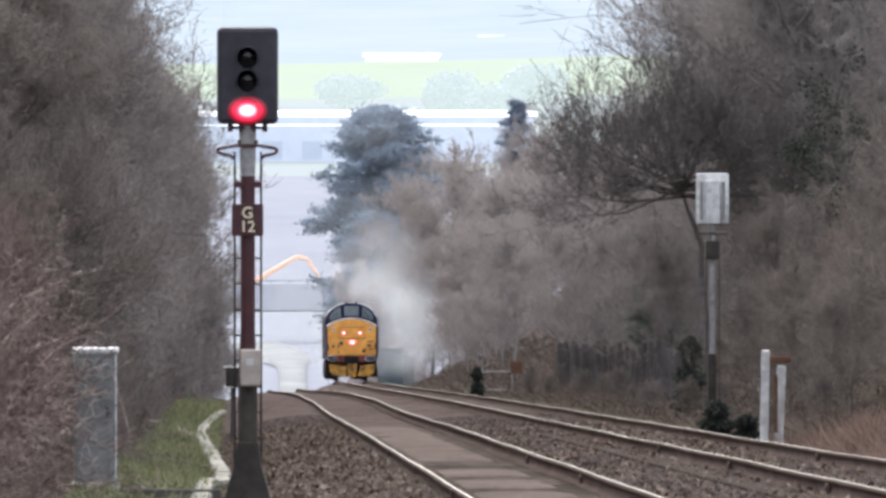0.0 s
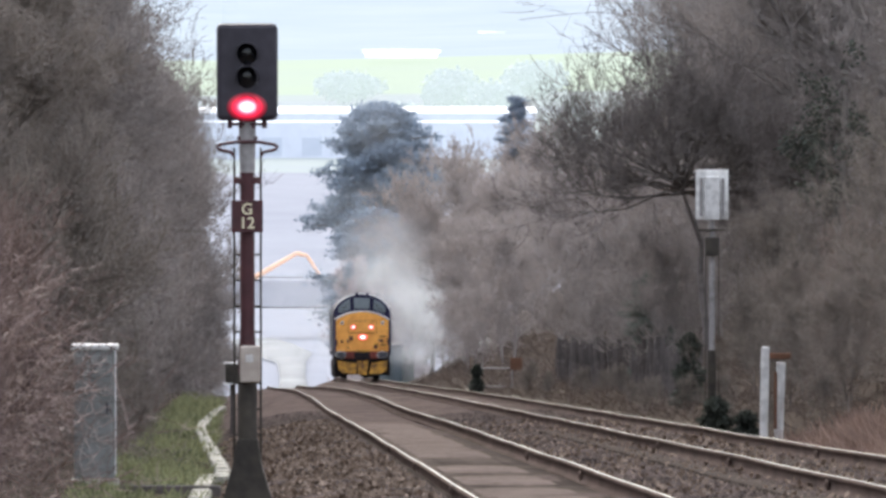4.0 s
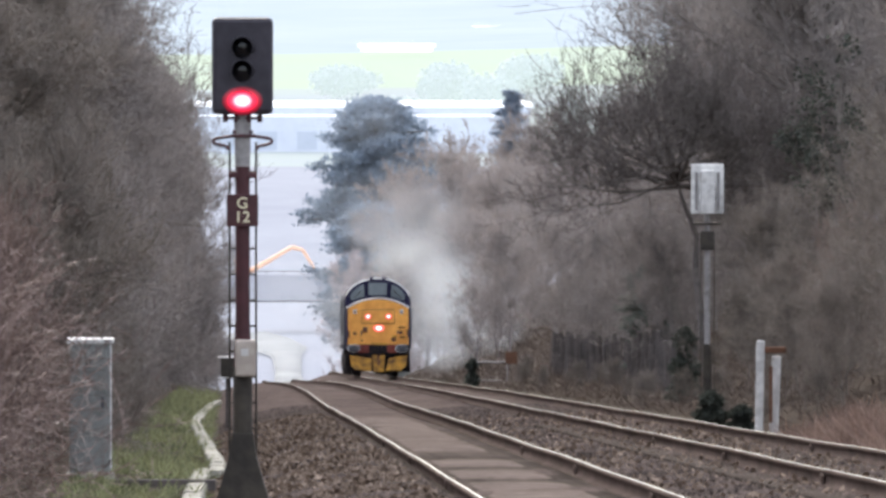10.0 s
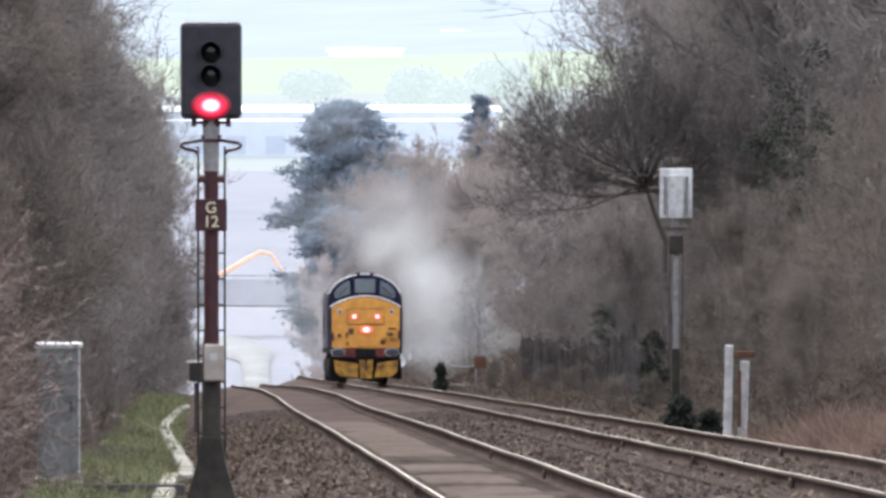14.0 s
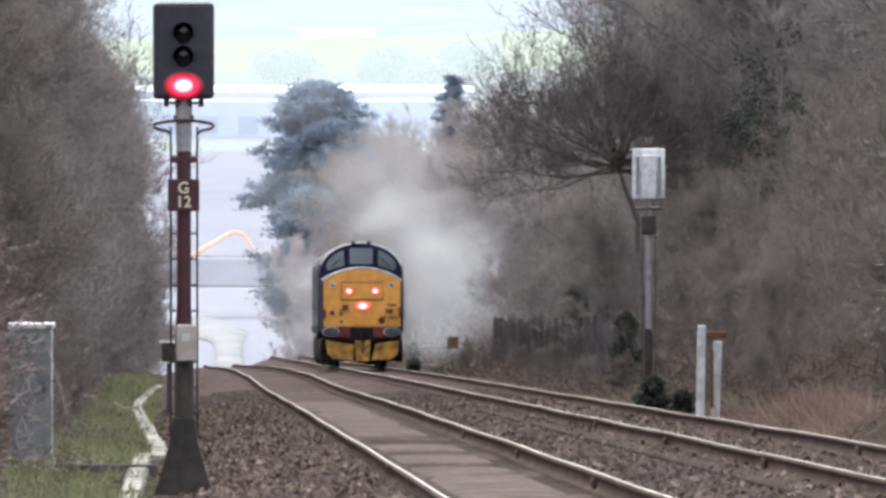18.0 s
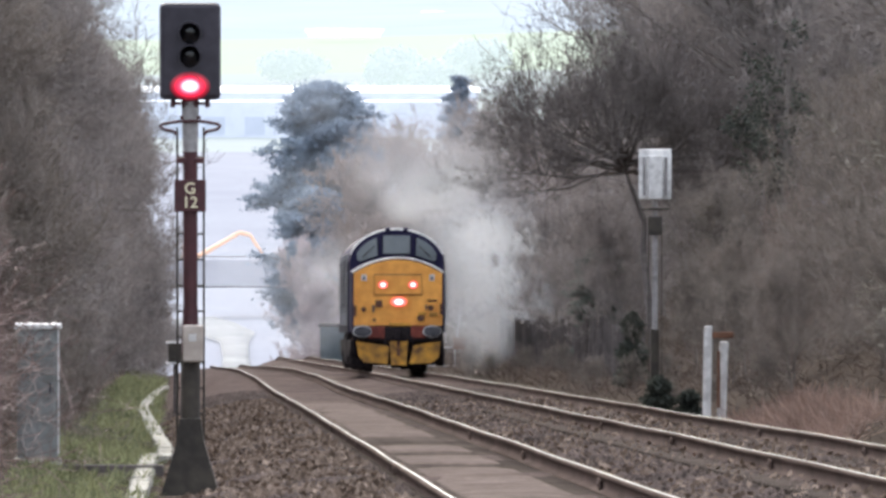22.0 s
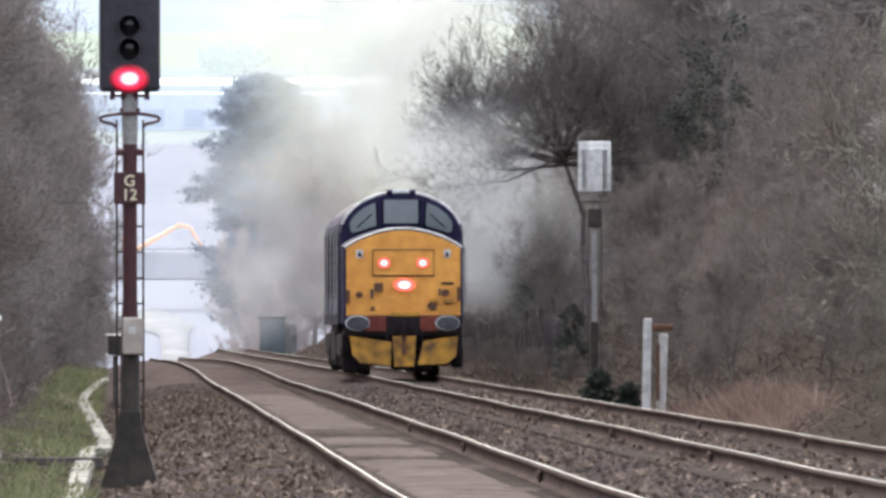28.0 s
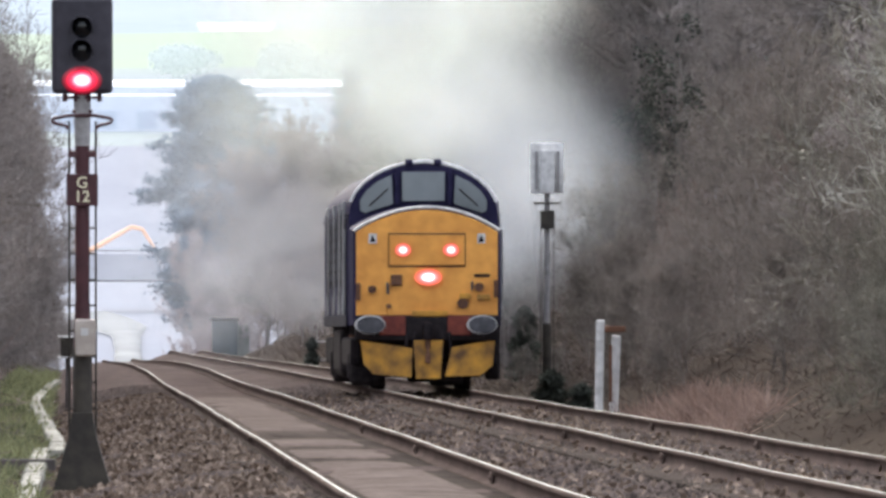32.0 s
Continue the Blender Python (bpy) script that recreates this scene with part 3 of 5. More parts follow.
def build_bed():
    us = [-6.6, -6.2, -5.8, -5.4, -5.0, -4.6, -4.3, -4.0, -2.9, -2.6, -2.3, -1.9, -1.5, -1.1, -0.85, -0.6, 0.6, 0.85, 1.2, 1.6, 2.1, 2.6, 3.0]
    zs = [-0.75, -0.52, -0.4, -0.3, -0.22, -0.19, -0.18, -0.17, -0.17, -0.19, -0.24, -0.27, -0.24, -0.2, -0.18, -0.175, -0.175, -0.18, -0.2, -0.26, -0.4, -0.55, -0.75]
    strip("ballast_bed", us, zs, np.concatenate([np.linspace(-40, 60, 20), np.arange(61, 330, 1.5), np.arange(330, 540, 6)]), M["ballast"],
          "brown-grey stone ballast bed under the two tracks", "ballast", lumps=0.018)
    strip("far_ballast_bed", [-6.2, -5.6, -4.5, -3, -1.5, 0, 1.5, 2.4, 3.2], [-0.75, -0.4, -0.18, -0.17, -0.2, -0.17, -0.18, -0.4, -0.75], np.arange(534, 900, 20.0), M["ballast"],
          "brown ballast further down the line", "ballast", lumps=0.02)
    # curved pale strip that paints the glare beyond the brow
    strip("pale_path", [-1.2, -1.0, 0, 1.0, 1.2], [-0.2, 0.3, 0.35, 0.3, -0.2], np.arange(1300, 1692, 8.0), M["glare_ballast"], "ballast further down the line with its glare painted pale", "ballast", lumps=0.02,
          bend=((1300, 1480, 1560, 1610, 1650, 1690), (2.6, 3.3, 3.6, 2.2, 0.2, -2.5), (2.6, 1.6, 1.9, 4.2, 4.0, 3.0)))
    for k, (y0, y1) in enumerate(((66, 99), (100.4, 108.2), (109.6, 117.2), (125.0, 183))):
        us2 = np.linspace(NEAR_TRACK - 0.62, NEAR_TRACK + 0.6, 9)
        strip("silted_bed", us2, [-0.21] + [-0.155, -0.142, -0.138, -0.14, -0.138, -0.142, -0.155] + [-0.21], np.arange(y0, y1, 0.8), M["silt"],
              "smooth sandy silt filling the bed between rails", "silt", lumps=0.0006, seed=k)


RAIL = ((-0.07, -0.159), (0.07, -0.159), (0.07, -0.148), (0.012, -0.13), (0.01, -0.045), (0.036, -0.035), (0.036, -0.006), (0.028, 0.0), (-0.028, 0.0), (-0.036, -0.006),
        (-0.036, -0.035), (-0.01, -0.045), (-0.012, -0.13), (-0.07, -0.148))


def dip(y):
    """Small waves of the worn rails."""
    return 0.004 * np.sin(y * 0.31) + 0.003 * np.sin(y * 0.13 + 1)


def rail_mesh(name, u, y0, y1, step, ring, seed):
    ys = np.arange(y0, y1 + 0.01, step)
    k = len(ring)
    x = xt(ys)[:, None] + u + np.array([p[0] for p in ring])[None]
    z = (line(ys) + sag(u, ys) + dip(ys + seed) - (0.05 if u < -4 else 0.0))[:, None] + np.array([p[1] for p in ring])[None]
    v = np.stack([x, np.repeat(ys[:, None], k, 1), z], axis=-1).reshape(-1, 3)
    i, j = np.meshgrid(np.arange(k), np.arange(len(ys) - 1))
    a, b = (j * k + i).ravel(), (j * k + (i + 1) % k).ravel()
    return raw(name, v, np.stack([a, b, b + k, a + k], axis=1))


def build_track(label, u0, seed):
    t = empty("railway_track", Matrix(), label, "track", kind="structure")
    for s in (-1, 1):
        u = u0 + s * 0.7535
        r = link("rail", rail_mesh("rail", u, -20, 900, 2.0, RAIL, seed), M["rail"], t)
        link("rail_head", rail_mesh("rail_head", u, -20, 700, 2.0, ((-0.008, 0.0), (-0.006, 0.004), (0.006, 0.004), (0.008, 0.0)), seed), M["shiny"], r, "bright worn running surface")
        for y in (84.5, 102.8, 121.1) if s > 0 else (93.4, 111.7, 130.0):
            bm = B()
            p = lie(u, y, float(sag(u, y)))
            for q in (-1, 1):
                box(bm, p.x + q * 0.035, p.y, p.z - 0.09, 0.025, 0.5, 0.09, 0.008)
                for d in (-0.18, -0.06, 0.06, 0.18):
                    tube(bm, (p.x + q * 0.03, p.y + d, p.z - 0.09), (p.x + q * 0.055, p.y + d, p.z - 0.09), 0.015, n=6)
            part("fishplate", bm, M["rail"], r)
    return t


def sleepers(t, u0):
    bm = B()
    box(bm, 0, 0, 0, 2.5, 0.25, 0.12, 0.012)
    me = bpy.data.meshes.new("sleeper")
    bm.to_mesh(me)
    bm.free()
    me.materials.append(M["sleeper"])
    for i in range(150):
        y = 68 + i * 0.65
        ob = new("sleeper", me)
        ob.parent = t
        ob.matrix_basis = Matrix.Translation(lie(u0, y, -0.215 + float(sag(u0, y)))) @ pose(0, 0, 0, -1.83, 0, 1.21)


def build_stones():
    """Loose stones on the shoulder and between the tracks."""
    rng = np.random.default_rng(11)
    k = 64000
    y = 70 + 150 * rng.random(k) ** 1.5
    pick = rng.random(k)
    u = np.where(pick < 0.5, rng.uniform(-6.4, -4.3, k), np.where(pick < 0.78, rng.uniform(-2.6, -0.85, k), np.where(pick < 0.9, rng.uniform(0.85, 2.5, k), rng.uniform(-0.66, 0.66, k))))
    zs = np.interp(u, (-6.6, -6.2, -5.8, -5.4, -5.0, -4.6, -4.3, -2.3, -1.9, -1.5, -0.85, 0.85, 1.2, 1.6, 2.1, 2.6, 3.0), (-0.75, -0.52, -0.4, -0.3, -0.22, -0.19, -0.18, -0.24, -0.27, -0.24, -0.175, -0.175, -0.2, -0.26, -0.4, -0.55, -0.75))
    c = np.stack([xt(y) + u, y, zt(y) + zs + sag(u, y) + 0.01], axis=-1)
    r = rng.uniform(0.013, 0.045, k)
    octa = np.array([(1, 0, 0), (-1, 0, 0), (0, 1, 0), (0, -1, 0), (0, 0, 1), (0, 0, -1)], float)
    v = c[:, None, :] + octa[None] * r[:, None, None] * rng.uniform(0.5, 1.3, (k, 6, 1)) + rng.normal(0, 0.006, (k, 6, 3))
    f = np.array([(0, 2, 4), (2, 1, 4), (1, 3, 4), (3, 0, 4), (2, 0, 5), (1, 2, 5), (3, 1, 5), (0, 3, 5)])
    ob = link("ballast_stones", raw("ballast_stones", v.reshape(-1, 3), (np.arange(k)[:, None, None] * 6 + f[None]).reshape(-1, 3)), M["stone"])
    tagged(ob, "loose grey-brown ballast stones on the track shoulders", "stones", kind="stuff")


def build_leaves():
    """Blown leaves caught on the shoulder of the near track."""
    rng = np.random.default_rng(19)
    k = 46000
    y, u = 70 + 120 * rng.random(k) ** 1.4, np.where(rng.random(k) < 0.72, rng.uniform(-6.5, -4.4, k), rng.uniform(-2.6, 2.2, k))
    zs = np.interp(u, (-6.6, -6.2, -5.8, -5.4, -5.0, -4.6, -4.3, -2.3, -1.9, -1.5, -0.85, 0.85, 1.2, 1.6, 2.1, 2.6), (-0.75, -0.52, -0.4, -0.3, -0.22, -0.19, -0.18, -0.24, -0.27, -0.24, -0.175, -0.175, -0.2, -0.26, -0.4, -0.55))
    keep = np.sin(y * 0.9 + u * 3.1) + np.sin(y * 0.37 - u * 4.3) + np.sin(y * 2.3 + u * 1.7) + rng.normal(0, 0.6, k) > 0.0
    y, u, zs = y[keep], u[keep], zs[keep]
    c = np.stack([xt(y) + u, y, zt(y) + zs + sag(u, y) + 0.03], axis=1)
    ob = link("fallen_leaves", raw("fallen_leaves", *blades(rng, c, 0.075, 0.027, 0.6)), M["leaf"])
    tagged(ob, "tan dead leaves caught among the ballast stones", "leaves", kind="stuff")


build_ground()
build_bed()
build_leaves()
near_track = build_track("rusty near track with bright rail heads in dark ballast", NEAR_TRACK, 0)
far_track = build_track("rusty far track that the locomotive climbs", 0.0, 37)


# ---- trees ----
def grow(rng, height, spread, counts, lean=0.0, rise=0.5, trunk_r=0.2, twig_r=0.007, droop=0.0, clear=0.25, taper=0.45, hub=False):
    """Branches level by level: a list of (start, end, radius, radius) arrays."""
    segs = []
    m = 6
    zs = np.linspace(0, height * 0.8, m + 1)
    path = np.stack([np.cumsum(rng.normal(0, 0.12, m + 1)) + lean * zs, np.cumsum(rng.normal(0, 0.12, m + 1)), zs], axis=1)
    path[0] = 0, 0, -0.4
    rad = np.linspace(trunk_r, trunk_r * 0.3, m + 1)
    segs.append((path[:-1], path[1:], rad[:-1], rad[1:]))
    starts, dirs, lens, rads = None, None, None, None
    k = counts[0]
    t = rng.uniform(clear, 1.0, k) * m
    i = np.minimum(t.astype(int), m - 1)
    starts = path[i] + (path[i + 1] - path[i]) * (t - i)[:, None]
    az = rng.uniform(0, 2 * np.pi, k)
    el = rng.uniform(0.05, 0.9, k) * rise + (t / m) ** 2 * 0.5
    dirs = np.stack([np.cos(az) * np.cos(el), np.sin(az) * np.cos(el), np.sin(el)], axis=1)
    lens = spread * rng.uniform(0.7, 1.1, k) * (1.15 - taper * t / m)
    if hub:
        t = rng.uniform(0.9, 1.0, k) * m
        starts = path[m - 1] + (path[m] - path[m - 1]) * (t - m + 1)[:, None]
        el = np.arcsin(rng.uniform(-0.42, 0.98, k))
        dirs = np.stack([np.cos(az) * np.cos(el), np.sin(az) * np.cos(el), np.sin(el)], axis=1)
        lens = spread * rng.uniform(0.85, 1.1, k) * (1 - 0.15 * np.sin(el))
    rads = trunk_r * rng.uniform(0.25, 0.45, k)
    for level, nxt in enumerate(list(counts[1:]) + [0]):
        steps = (4, 3, 3, 3, 2)[level]
        p, d = starts.copy(), dirs.copy()
        nodes, nd = [p], [d]
        for s in range(steps):
            d = d + rng.normal(0, 0.22, d.shape) + np.array([0, 0, 0.12 - droop * (level + 1)])
            d /= np.linalg.norm(d, axis=1, keepdims=True)
            p = p + d * (lens / steps)[:, None]
            nodes.append(p)
            nd.append(d)
        for s in range(steps):
            segs.append((nodes[s], nodes[s + 1], np.maximum(rads * (1 - 0.7 * s / steps), twig_r), np.maximum(rads * (1 - 0.7 * (s + 1) / steps), twig_r * 0.6)))
        if not nxt:
            break
        b = np.repeat(np.arange(len(starts)), nxt)
        tt = rng.uniform(0.35 if hub else 0.15, 1.0, len(b)) * steps
        i = np.minimum(tt.astype(int), steps - 1)
        na, nda = np.stack(nodes), np.stack(nd)
        q0, q1 = na[i, b], na[i + 1, b]
        nstart = q0 + (q1 - q0) * (tt - i)[:, None]
        side = rng.normal(size=(len(b), 3))
        ndir = nda[i, b] * 0.75 + side * 0.5 + np.array([0, 0, 0.15])
        ndir /= np.linalg.norm(ndir, axis=1, keepdims=True)
        nlen = lens[b] * rng.uniform(0.3, 0.6, len(b))
        starts, dirs, rads = nstart, ndir, np.maximum(rads[b] * 0.34, twig_r)
        lens = np.maximum(nlen, 0.25)
    return segs


def bare_tree(name, label, seed, wood, twig, category="tree", **kw):
    rng = np.random.default_rng(seed)
    segs = grow(rng, **kw)
    t = empty(name, Matrix(), label, category)
    p0, p1, r0, r1 = (np.concatenate([s[i] for s in segs[:5]]) for i in range(4))
    link("trunk", raw("trunk", *rods(p0, p1, r0, r1, 6)), wood, t)
    p0, p1, r0, r1 = (np.concatenate([s[i] for s in segs[5:8]]) for i in range(4))
    v, f = rods(p0, p1, r0, r1, 3)
    p0, p1, r0 = (np.concatenate([s[i] for s in segs[8:]]) for i in range(3))
    w, g = ribbons(rng, p0, p1, r0 * 1.3)
    link("crown", raw("crown", np.concatenate([v, w]), np.concatenate([f, g + len(v)])), twig, t)
    return t


def place(first, u, y, turn=0.0, size=1.0, label="", group=""):
    p = lie(u, y)
    m = Matrix.Translation((p.x, p.y, ground_at(p.x, p.y))) @ pose(0, 0, 0, 0, 0, turn)
    t = copy_thing(first, m)
    t.scale = (size, size, size)
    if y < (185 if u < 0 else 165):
        # darker twigs on the nearest trees: distance haze is done in twig colour
        for slot in (q for o in t.children for q in o.material_slots if q.material in (M["twig"], M["hazed_twig"])):
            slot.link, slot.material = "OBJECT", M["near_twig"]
    tagged(t, label, group=group)
    return t


def drop_first(ob):
    for o in (*ob.children_recursive, ob):
        bpy.data.objects.remove(o)


def build_trees():
    oak = bare_tree("bare_tree", "leafless spreading oak above the cutting", 1, M["bark"], M["twig"], height=10, spread=5.6, counts=(20, 9, 8, 8), rise=0.6, trunk_r=0.2, twig_r=0.006, clear=0.15)
    ash = bare_tree("bare_tree", "tall leafless tree with dense fine twigs", 2, M["bark"], M["twig"], height=12, spread=4.4, counts=(24, 8, 8, 7), rise=0.9, trunk_r=0.15, twig_r=0.006, clear=0.1)
    great = bare_tree("bare_tree", "great leafless oak fanning out over the line", 12, M["dark_bark"], M["dark_bark"], height=6.0, spread=2.8, counts=(32, 10, 9, 7), trunk_r=0.12, twig_r=0.005, hub=True, lean=-0.22)
    crown = bare_tree("bare_tree", "broad leafless oak with a dense round crown", 13, M["bark"], M["twig"], height=9.0, spread=5.0, counts=(44, 10, 9, 8), rise=0.3, trunk_r=0.2, twig_r=0.006, clear=0.35, taper=0.6)
    thorn = bare_tree("bare_shrub", "leafless red-brown thorn shrub on the bank", 3, M["red_twig"], M["red_twig"], "shrub", height=4.0, spread=2.3, counts=(22, 8, 6, 6), rise=1.1, trunk_r=0.05, twig_r=0.006, clear=0.02)
    brush = bare_tree("bare_shrub", "leafless grey-brown scrub on the bank", 6, M["hazed_twig"], M["hazed_twig"], "shrub", height=4.5, spread=2.6, counts=(22, 8, 6, 6), rise=1.0, trunk_r=0.05, twig_r=0.007, clear=0.02)
    scrub = bare_tree("bare_shrub", "leafless dark brown scrub on the bank", 16, M["near_twig"], M["near_twig"], "shrub", height=4.5, spread=2.6, counts=(24, 8, 7, 6), rise=1.0, trunk_r=0.05, twig_r=0.005, clear=0.02)
    sapling = bare_tree("bare_tree", "pale grey leafless saplings behind drifting smoke, haze in their colour", 4, M["hazed_grey_twig"], M["hazed_grey_twig"], height=9, spread=3.3, counts=(28, 8, 7, 5), rise=1.2, trunk_r=0.1, twig_r=0.011, clear=0.02)
    briar = bare_tree("bramble_bush", "tangled red-brown bramble and briar stems", 7, M["briar"], M["briar"], "shrub", height=2.2, spread=2.6, counts=(38, 6, 5), rise=1.3, trunk_r=0.03, twig_r=0.0055, clear=0.02, droop=0.05)
    wand = bare_tree("bare_shrub", "pale leafless shrub with long upright stems", 8, M["wand"], M["wand"], "shrub", height=4.6, spread=2.3, counts=(36, 8, 7, 5), rise=1.0, trunk_r=0.035, twig_r=0.004, clear=0.02)
    sunlit_shrub = bare_tree("bare_shrub", "leafless shrub with arching stems, sunlight painted pale into them", 28, M["sunlit_shrub"], M["sunlit_shrub"], "shrub", height=4.4, spread=2.5, counts=(26, 7, 5, 3), rise=0.9, trunk_r=0.035, twig_r=0.005, clear=0.05, droop=0.01)
    thicket = bare_tree("bare_tree", "slender leafless tree twiggy down to the ground", 9, M["bark"], M["twig"], height=10.5, spread=2.3, counts=(56, 10, 8, 7), rise=1.0, trunk_r=0.1, twig_r=0.0055, clear=0.03)
    pink = bare_tree("bare_tree", "pinkish leafless saplings far down the line, haze in their colour", 10, M["hazed_pink_twig"], M["hazed_pink_twig"], height=8, spread=2.4, counts=(34, 8, 7, 5), rise=1.3, trunk_r=0.08, twig_r=0.013, clear=0.02)
    rng = random.Random(5)
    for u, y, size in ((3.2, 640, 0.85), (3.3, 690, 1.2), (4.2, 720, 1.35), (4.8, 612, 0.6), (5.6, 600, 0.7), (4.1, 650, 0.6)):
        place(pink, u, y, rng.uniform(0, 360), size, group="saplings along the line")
    for u, y, size in ((-9.0, 340, 1.1), (-8.8, 378, 1.15), (-8.7, 418, 1.25), (-8.6, 462, 1.3)):
        place(thicket, u, y, rng.uniform(0, 360), size, group="trees on the near bank")
    for u, y, size in ((-10.4, 400, 1.3), (-10.8, 330, 1.15)):
        place(ash, u, y, rng.uniform(0, 360), size, group="trees on the near bank")
    for u, y, size in ((6.8, 150, 1.1), (7.0, 142, 1.15), (7.0, 160, 1.0), (7.9, 150, 1.2)):
        place(wand, u, y, rng.uniform(0, 360), size, "tall pale leafless shrub with long upright stems", "pale shrubs on the far bank")
    for u, y, size in ((-10.6, 118, 0.6), (-10.4, 134, 0.75), (-9.8, 150, 0.85), (-11.8, 160, 1.0), (-9.6, 168, 0.9), (-9.8, 188, 1.0), (-12, 200, 1.1), (-9.9, 208, 1.0), (-9.7, 230, 1.05), (-9.9, 254, 1.1), (-9.6, 280, 1.1), (-9.8, 308, 1.15), (-9.8, 345, 1.2), (-9.8, 390, 1.2)):
        place(thicket, u, y, rng.uniform(0, 360), size, group="trees on the near bank")
    for u, y, size in ((-8.6, 82, 0.5), (-8.9, 86, 0.7), (-8.7, 91, 0.6), (-9.1, 96, 0.8), (-8.9, 102, 0.6), (-9.2, 110, 0.7), (-8.5, 113, 0.4)):
        place(briar, u, y, rng.uniform(0, 360), size, group="brambles on the near bank")
    for i in range(16):
        place(scrub, 2.9 + 0.6 * rng.random(), 166 + i * 11 + rng.uniform(-3, 3), rng.uniform(0, 360), rng.uniform(0.1, 0.18), group="scrub on the far bank")
    for u, y, size in ((5.4, 131, 0.85), (6.0, 126, 0.95), (6.9, 121, 1.0), (6.6, 136, 0.95), (7.4, 128, 1.1), (5.6, 118, 0.7), (3.9, 128, 0.45), (4.4, 122, 0.52), (3.8, 117, 0.42), (4.6, 114, 0.55), (4.2, 109, 0.45)):
        place(wand, u, y, rng.uniform(0, 360), size, group="pale shrubs on the far bank")
    for u, y, size in ((5.0, 122, 0.95), (5.6, 130, 1.05)):
        place(sunlit_shrub, u, y, rng.uniform(0, 360), size, group="pale shrubs on the far bank")
    left = [(-12.4, 192), (-12.2, 247), (-12.0, 300), (-13.4, 158), (-13.6, 218), (-13.4, 285), (-13.2, 112), (-13, 128), (-14.6, 140), (-12.8, 146), (-12.6, 172), (-15, 188), (-12.6, 204), (-12.6, 236), (-14.6, 255), (-12.6, 272), (-14.6, 295), (-12.6, 318), (-12.4, 370), (-14, 400), (-12.2, 440), (-13.6, 480),
            (-12, 520), (-12.5, 600), (-12.4, 700)]
    for i, (u, y) in enumerate(left):
        place((ash, oak)[i % 2], u, y, rng.uniform(0, 360), rng.uniform(0.9, 1.08) * (1.0, 0.8)[i % 2], group="trees on the near bank")
    right = [(8.2, 246, crown, 1.05), (10.7, 232, crown, 1.1), (10.4, 250, crown, 0.95), (11.4, 226, crown, 1.1), (10.2, 262, ash, 0.95), (12.5, 245, oak, 1.2), (10.5, 190, oak, 1.1), (13, 205, ash, 1.2), (9.8, 160, ash, 0.95), (12.5, 170, oak, 1.1), (8.6, 132, ash, 0.85), (12, 290, oak, 1.2),
             (11.5, 145, oak, 1.0), (10.5, 118, ash, 0.9), (10.8, 278, ash, 1.1), (11.5, 268, oak, 1.3), (10.6, 305, ash, 1.05), (15, 310, oak, 1.1), (10.0, 250, ash, 0.95), (12.2, 318, ash, 1.2), (13.4, 340, oak, 1.3), (11.6, 330, crown, 1.2), (14.5, 262, crown, 1.2)]
    place(great, 5.1, 240, 0, 1.0, group="trees on the far bank")
    for u, y, kind, size in right:
        place(kind, u, y, rng.uniform(0, 360), size, group="trees on the far bank")
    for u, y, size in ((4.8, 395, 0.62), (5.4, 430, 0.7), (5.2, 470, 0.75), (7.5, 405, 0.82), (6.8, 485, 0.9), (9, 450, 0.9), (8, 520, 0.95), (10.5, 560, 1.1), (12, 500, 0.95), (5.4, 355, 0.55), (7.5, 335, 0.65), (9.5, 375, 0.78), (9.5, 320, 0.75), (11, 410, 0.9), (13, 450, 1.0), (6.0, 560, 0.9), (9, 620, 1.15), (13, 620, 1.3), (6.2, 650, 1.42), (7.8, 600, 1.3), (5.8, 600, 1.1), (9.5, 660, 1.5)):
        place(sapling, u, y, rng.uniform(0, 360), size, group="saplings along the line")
    for u, y, size in ((6.4, 165, 1.0), (7.3, 150, 1.1), (5.8, 195, 0.8), (6.8, 182, 0.8), (8, 172, 0.85), (6.2, 135, 0.85), (5.6, 215, 0.6), (7.5, 200, 0.6), (6.8, 120, 0.95), (8.2, 140, 1.0)):
        place(thorn, u, y, rng.uniform(0, 360), size * 0.74, group="shrubs on the far bank")
    for u, y, size in ((6.4, 150, 0.5), (7.2, 142, 0.5)):
        place(sapling, u, y, rng.uniform(0, 360), size, "pale-twigged leafless sapling at the foot of the bank", "saplings along the line")
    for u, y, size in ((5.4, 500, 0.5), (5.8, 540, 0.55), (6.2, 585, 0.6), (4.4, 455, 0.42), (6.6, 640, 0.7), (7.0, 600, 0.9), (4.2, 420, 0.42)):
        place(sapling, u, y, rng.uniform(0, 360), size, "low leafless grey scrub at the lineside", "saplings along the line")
    for u, y, size in ((3.9, 124, 0.5), (4.4, 117, 0.5), (3.8, 110, 0.45), (4.9, 122, 0.6), (4.6, 106, 0.5), (5.4, 112, 0.7), (5.2, 130, 0.6), (4.2, 100, 0.5), (4.3, 150, 0.45), (4.7, 158, 0.5), (4.0, 168, 0.42), (5.2, 146, 0.55), (4.4, 174, 0.5), (3.9, 184, 0.42), (4.6, 192, 0.5), (4.2, 204, 0.45), (5.0, 136, 0.7), (5.6, 124, 0.75), (6.2, 142, 0.85), (5.8, 160, 0.8), (6.6, 172, 0.9), (5.4, 178, 0.7), (5.2, 206, 0.7), (6.4, 190, 0.85)):
        place(scrub, u, y, rng.uniform(0, 360), size, group="scrub on the far bank")
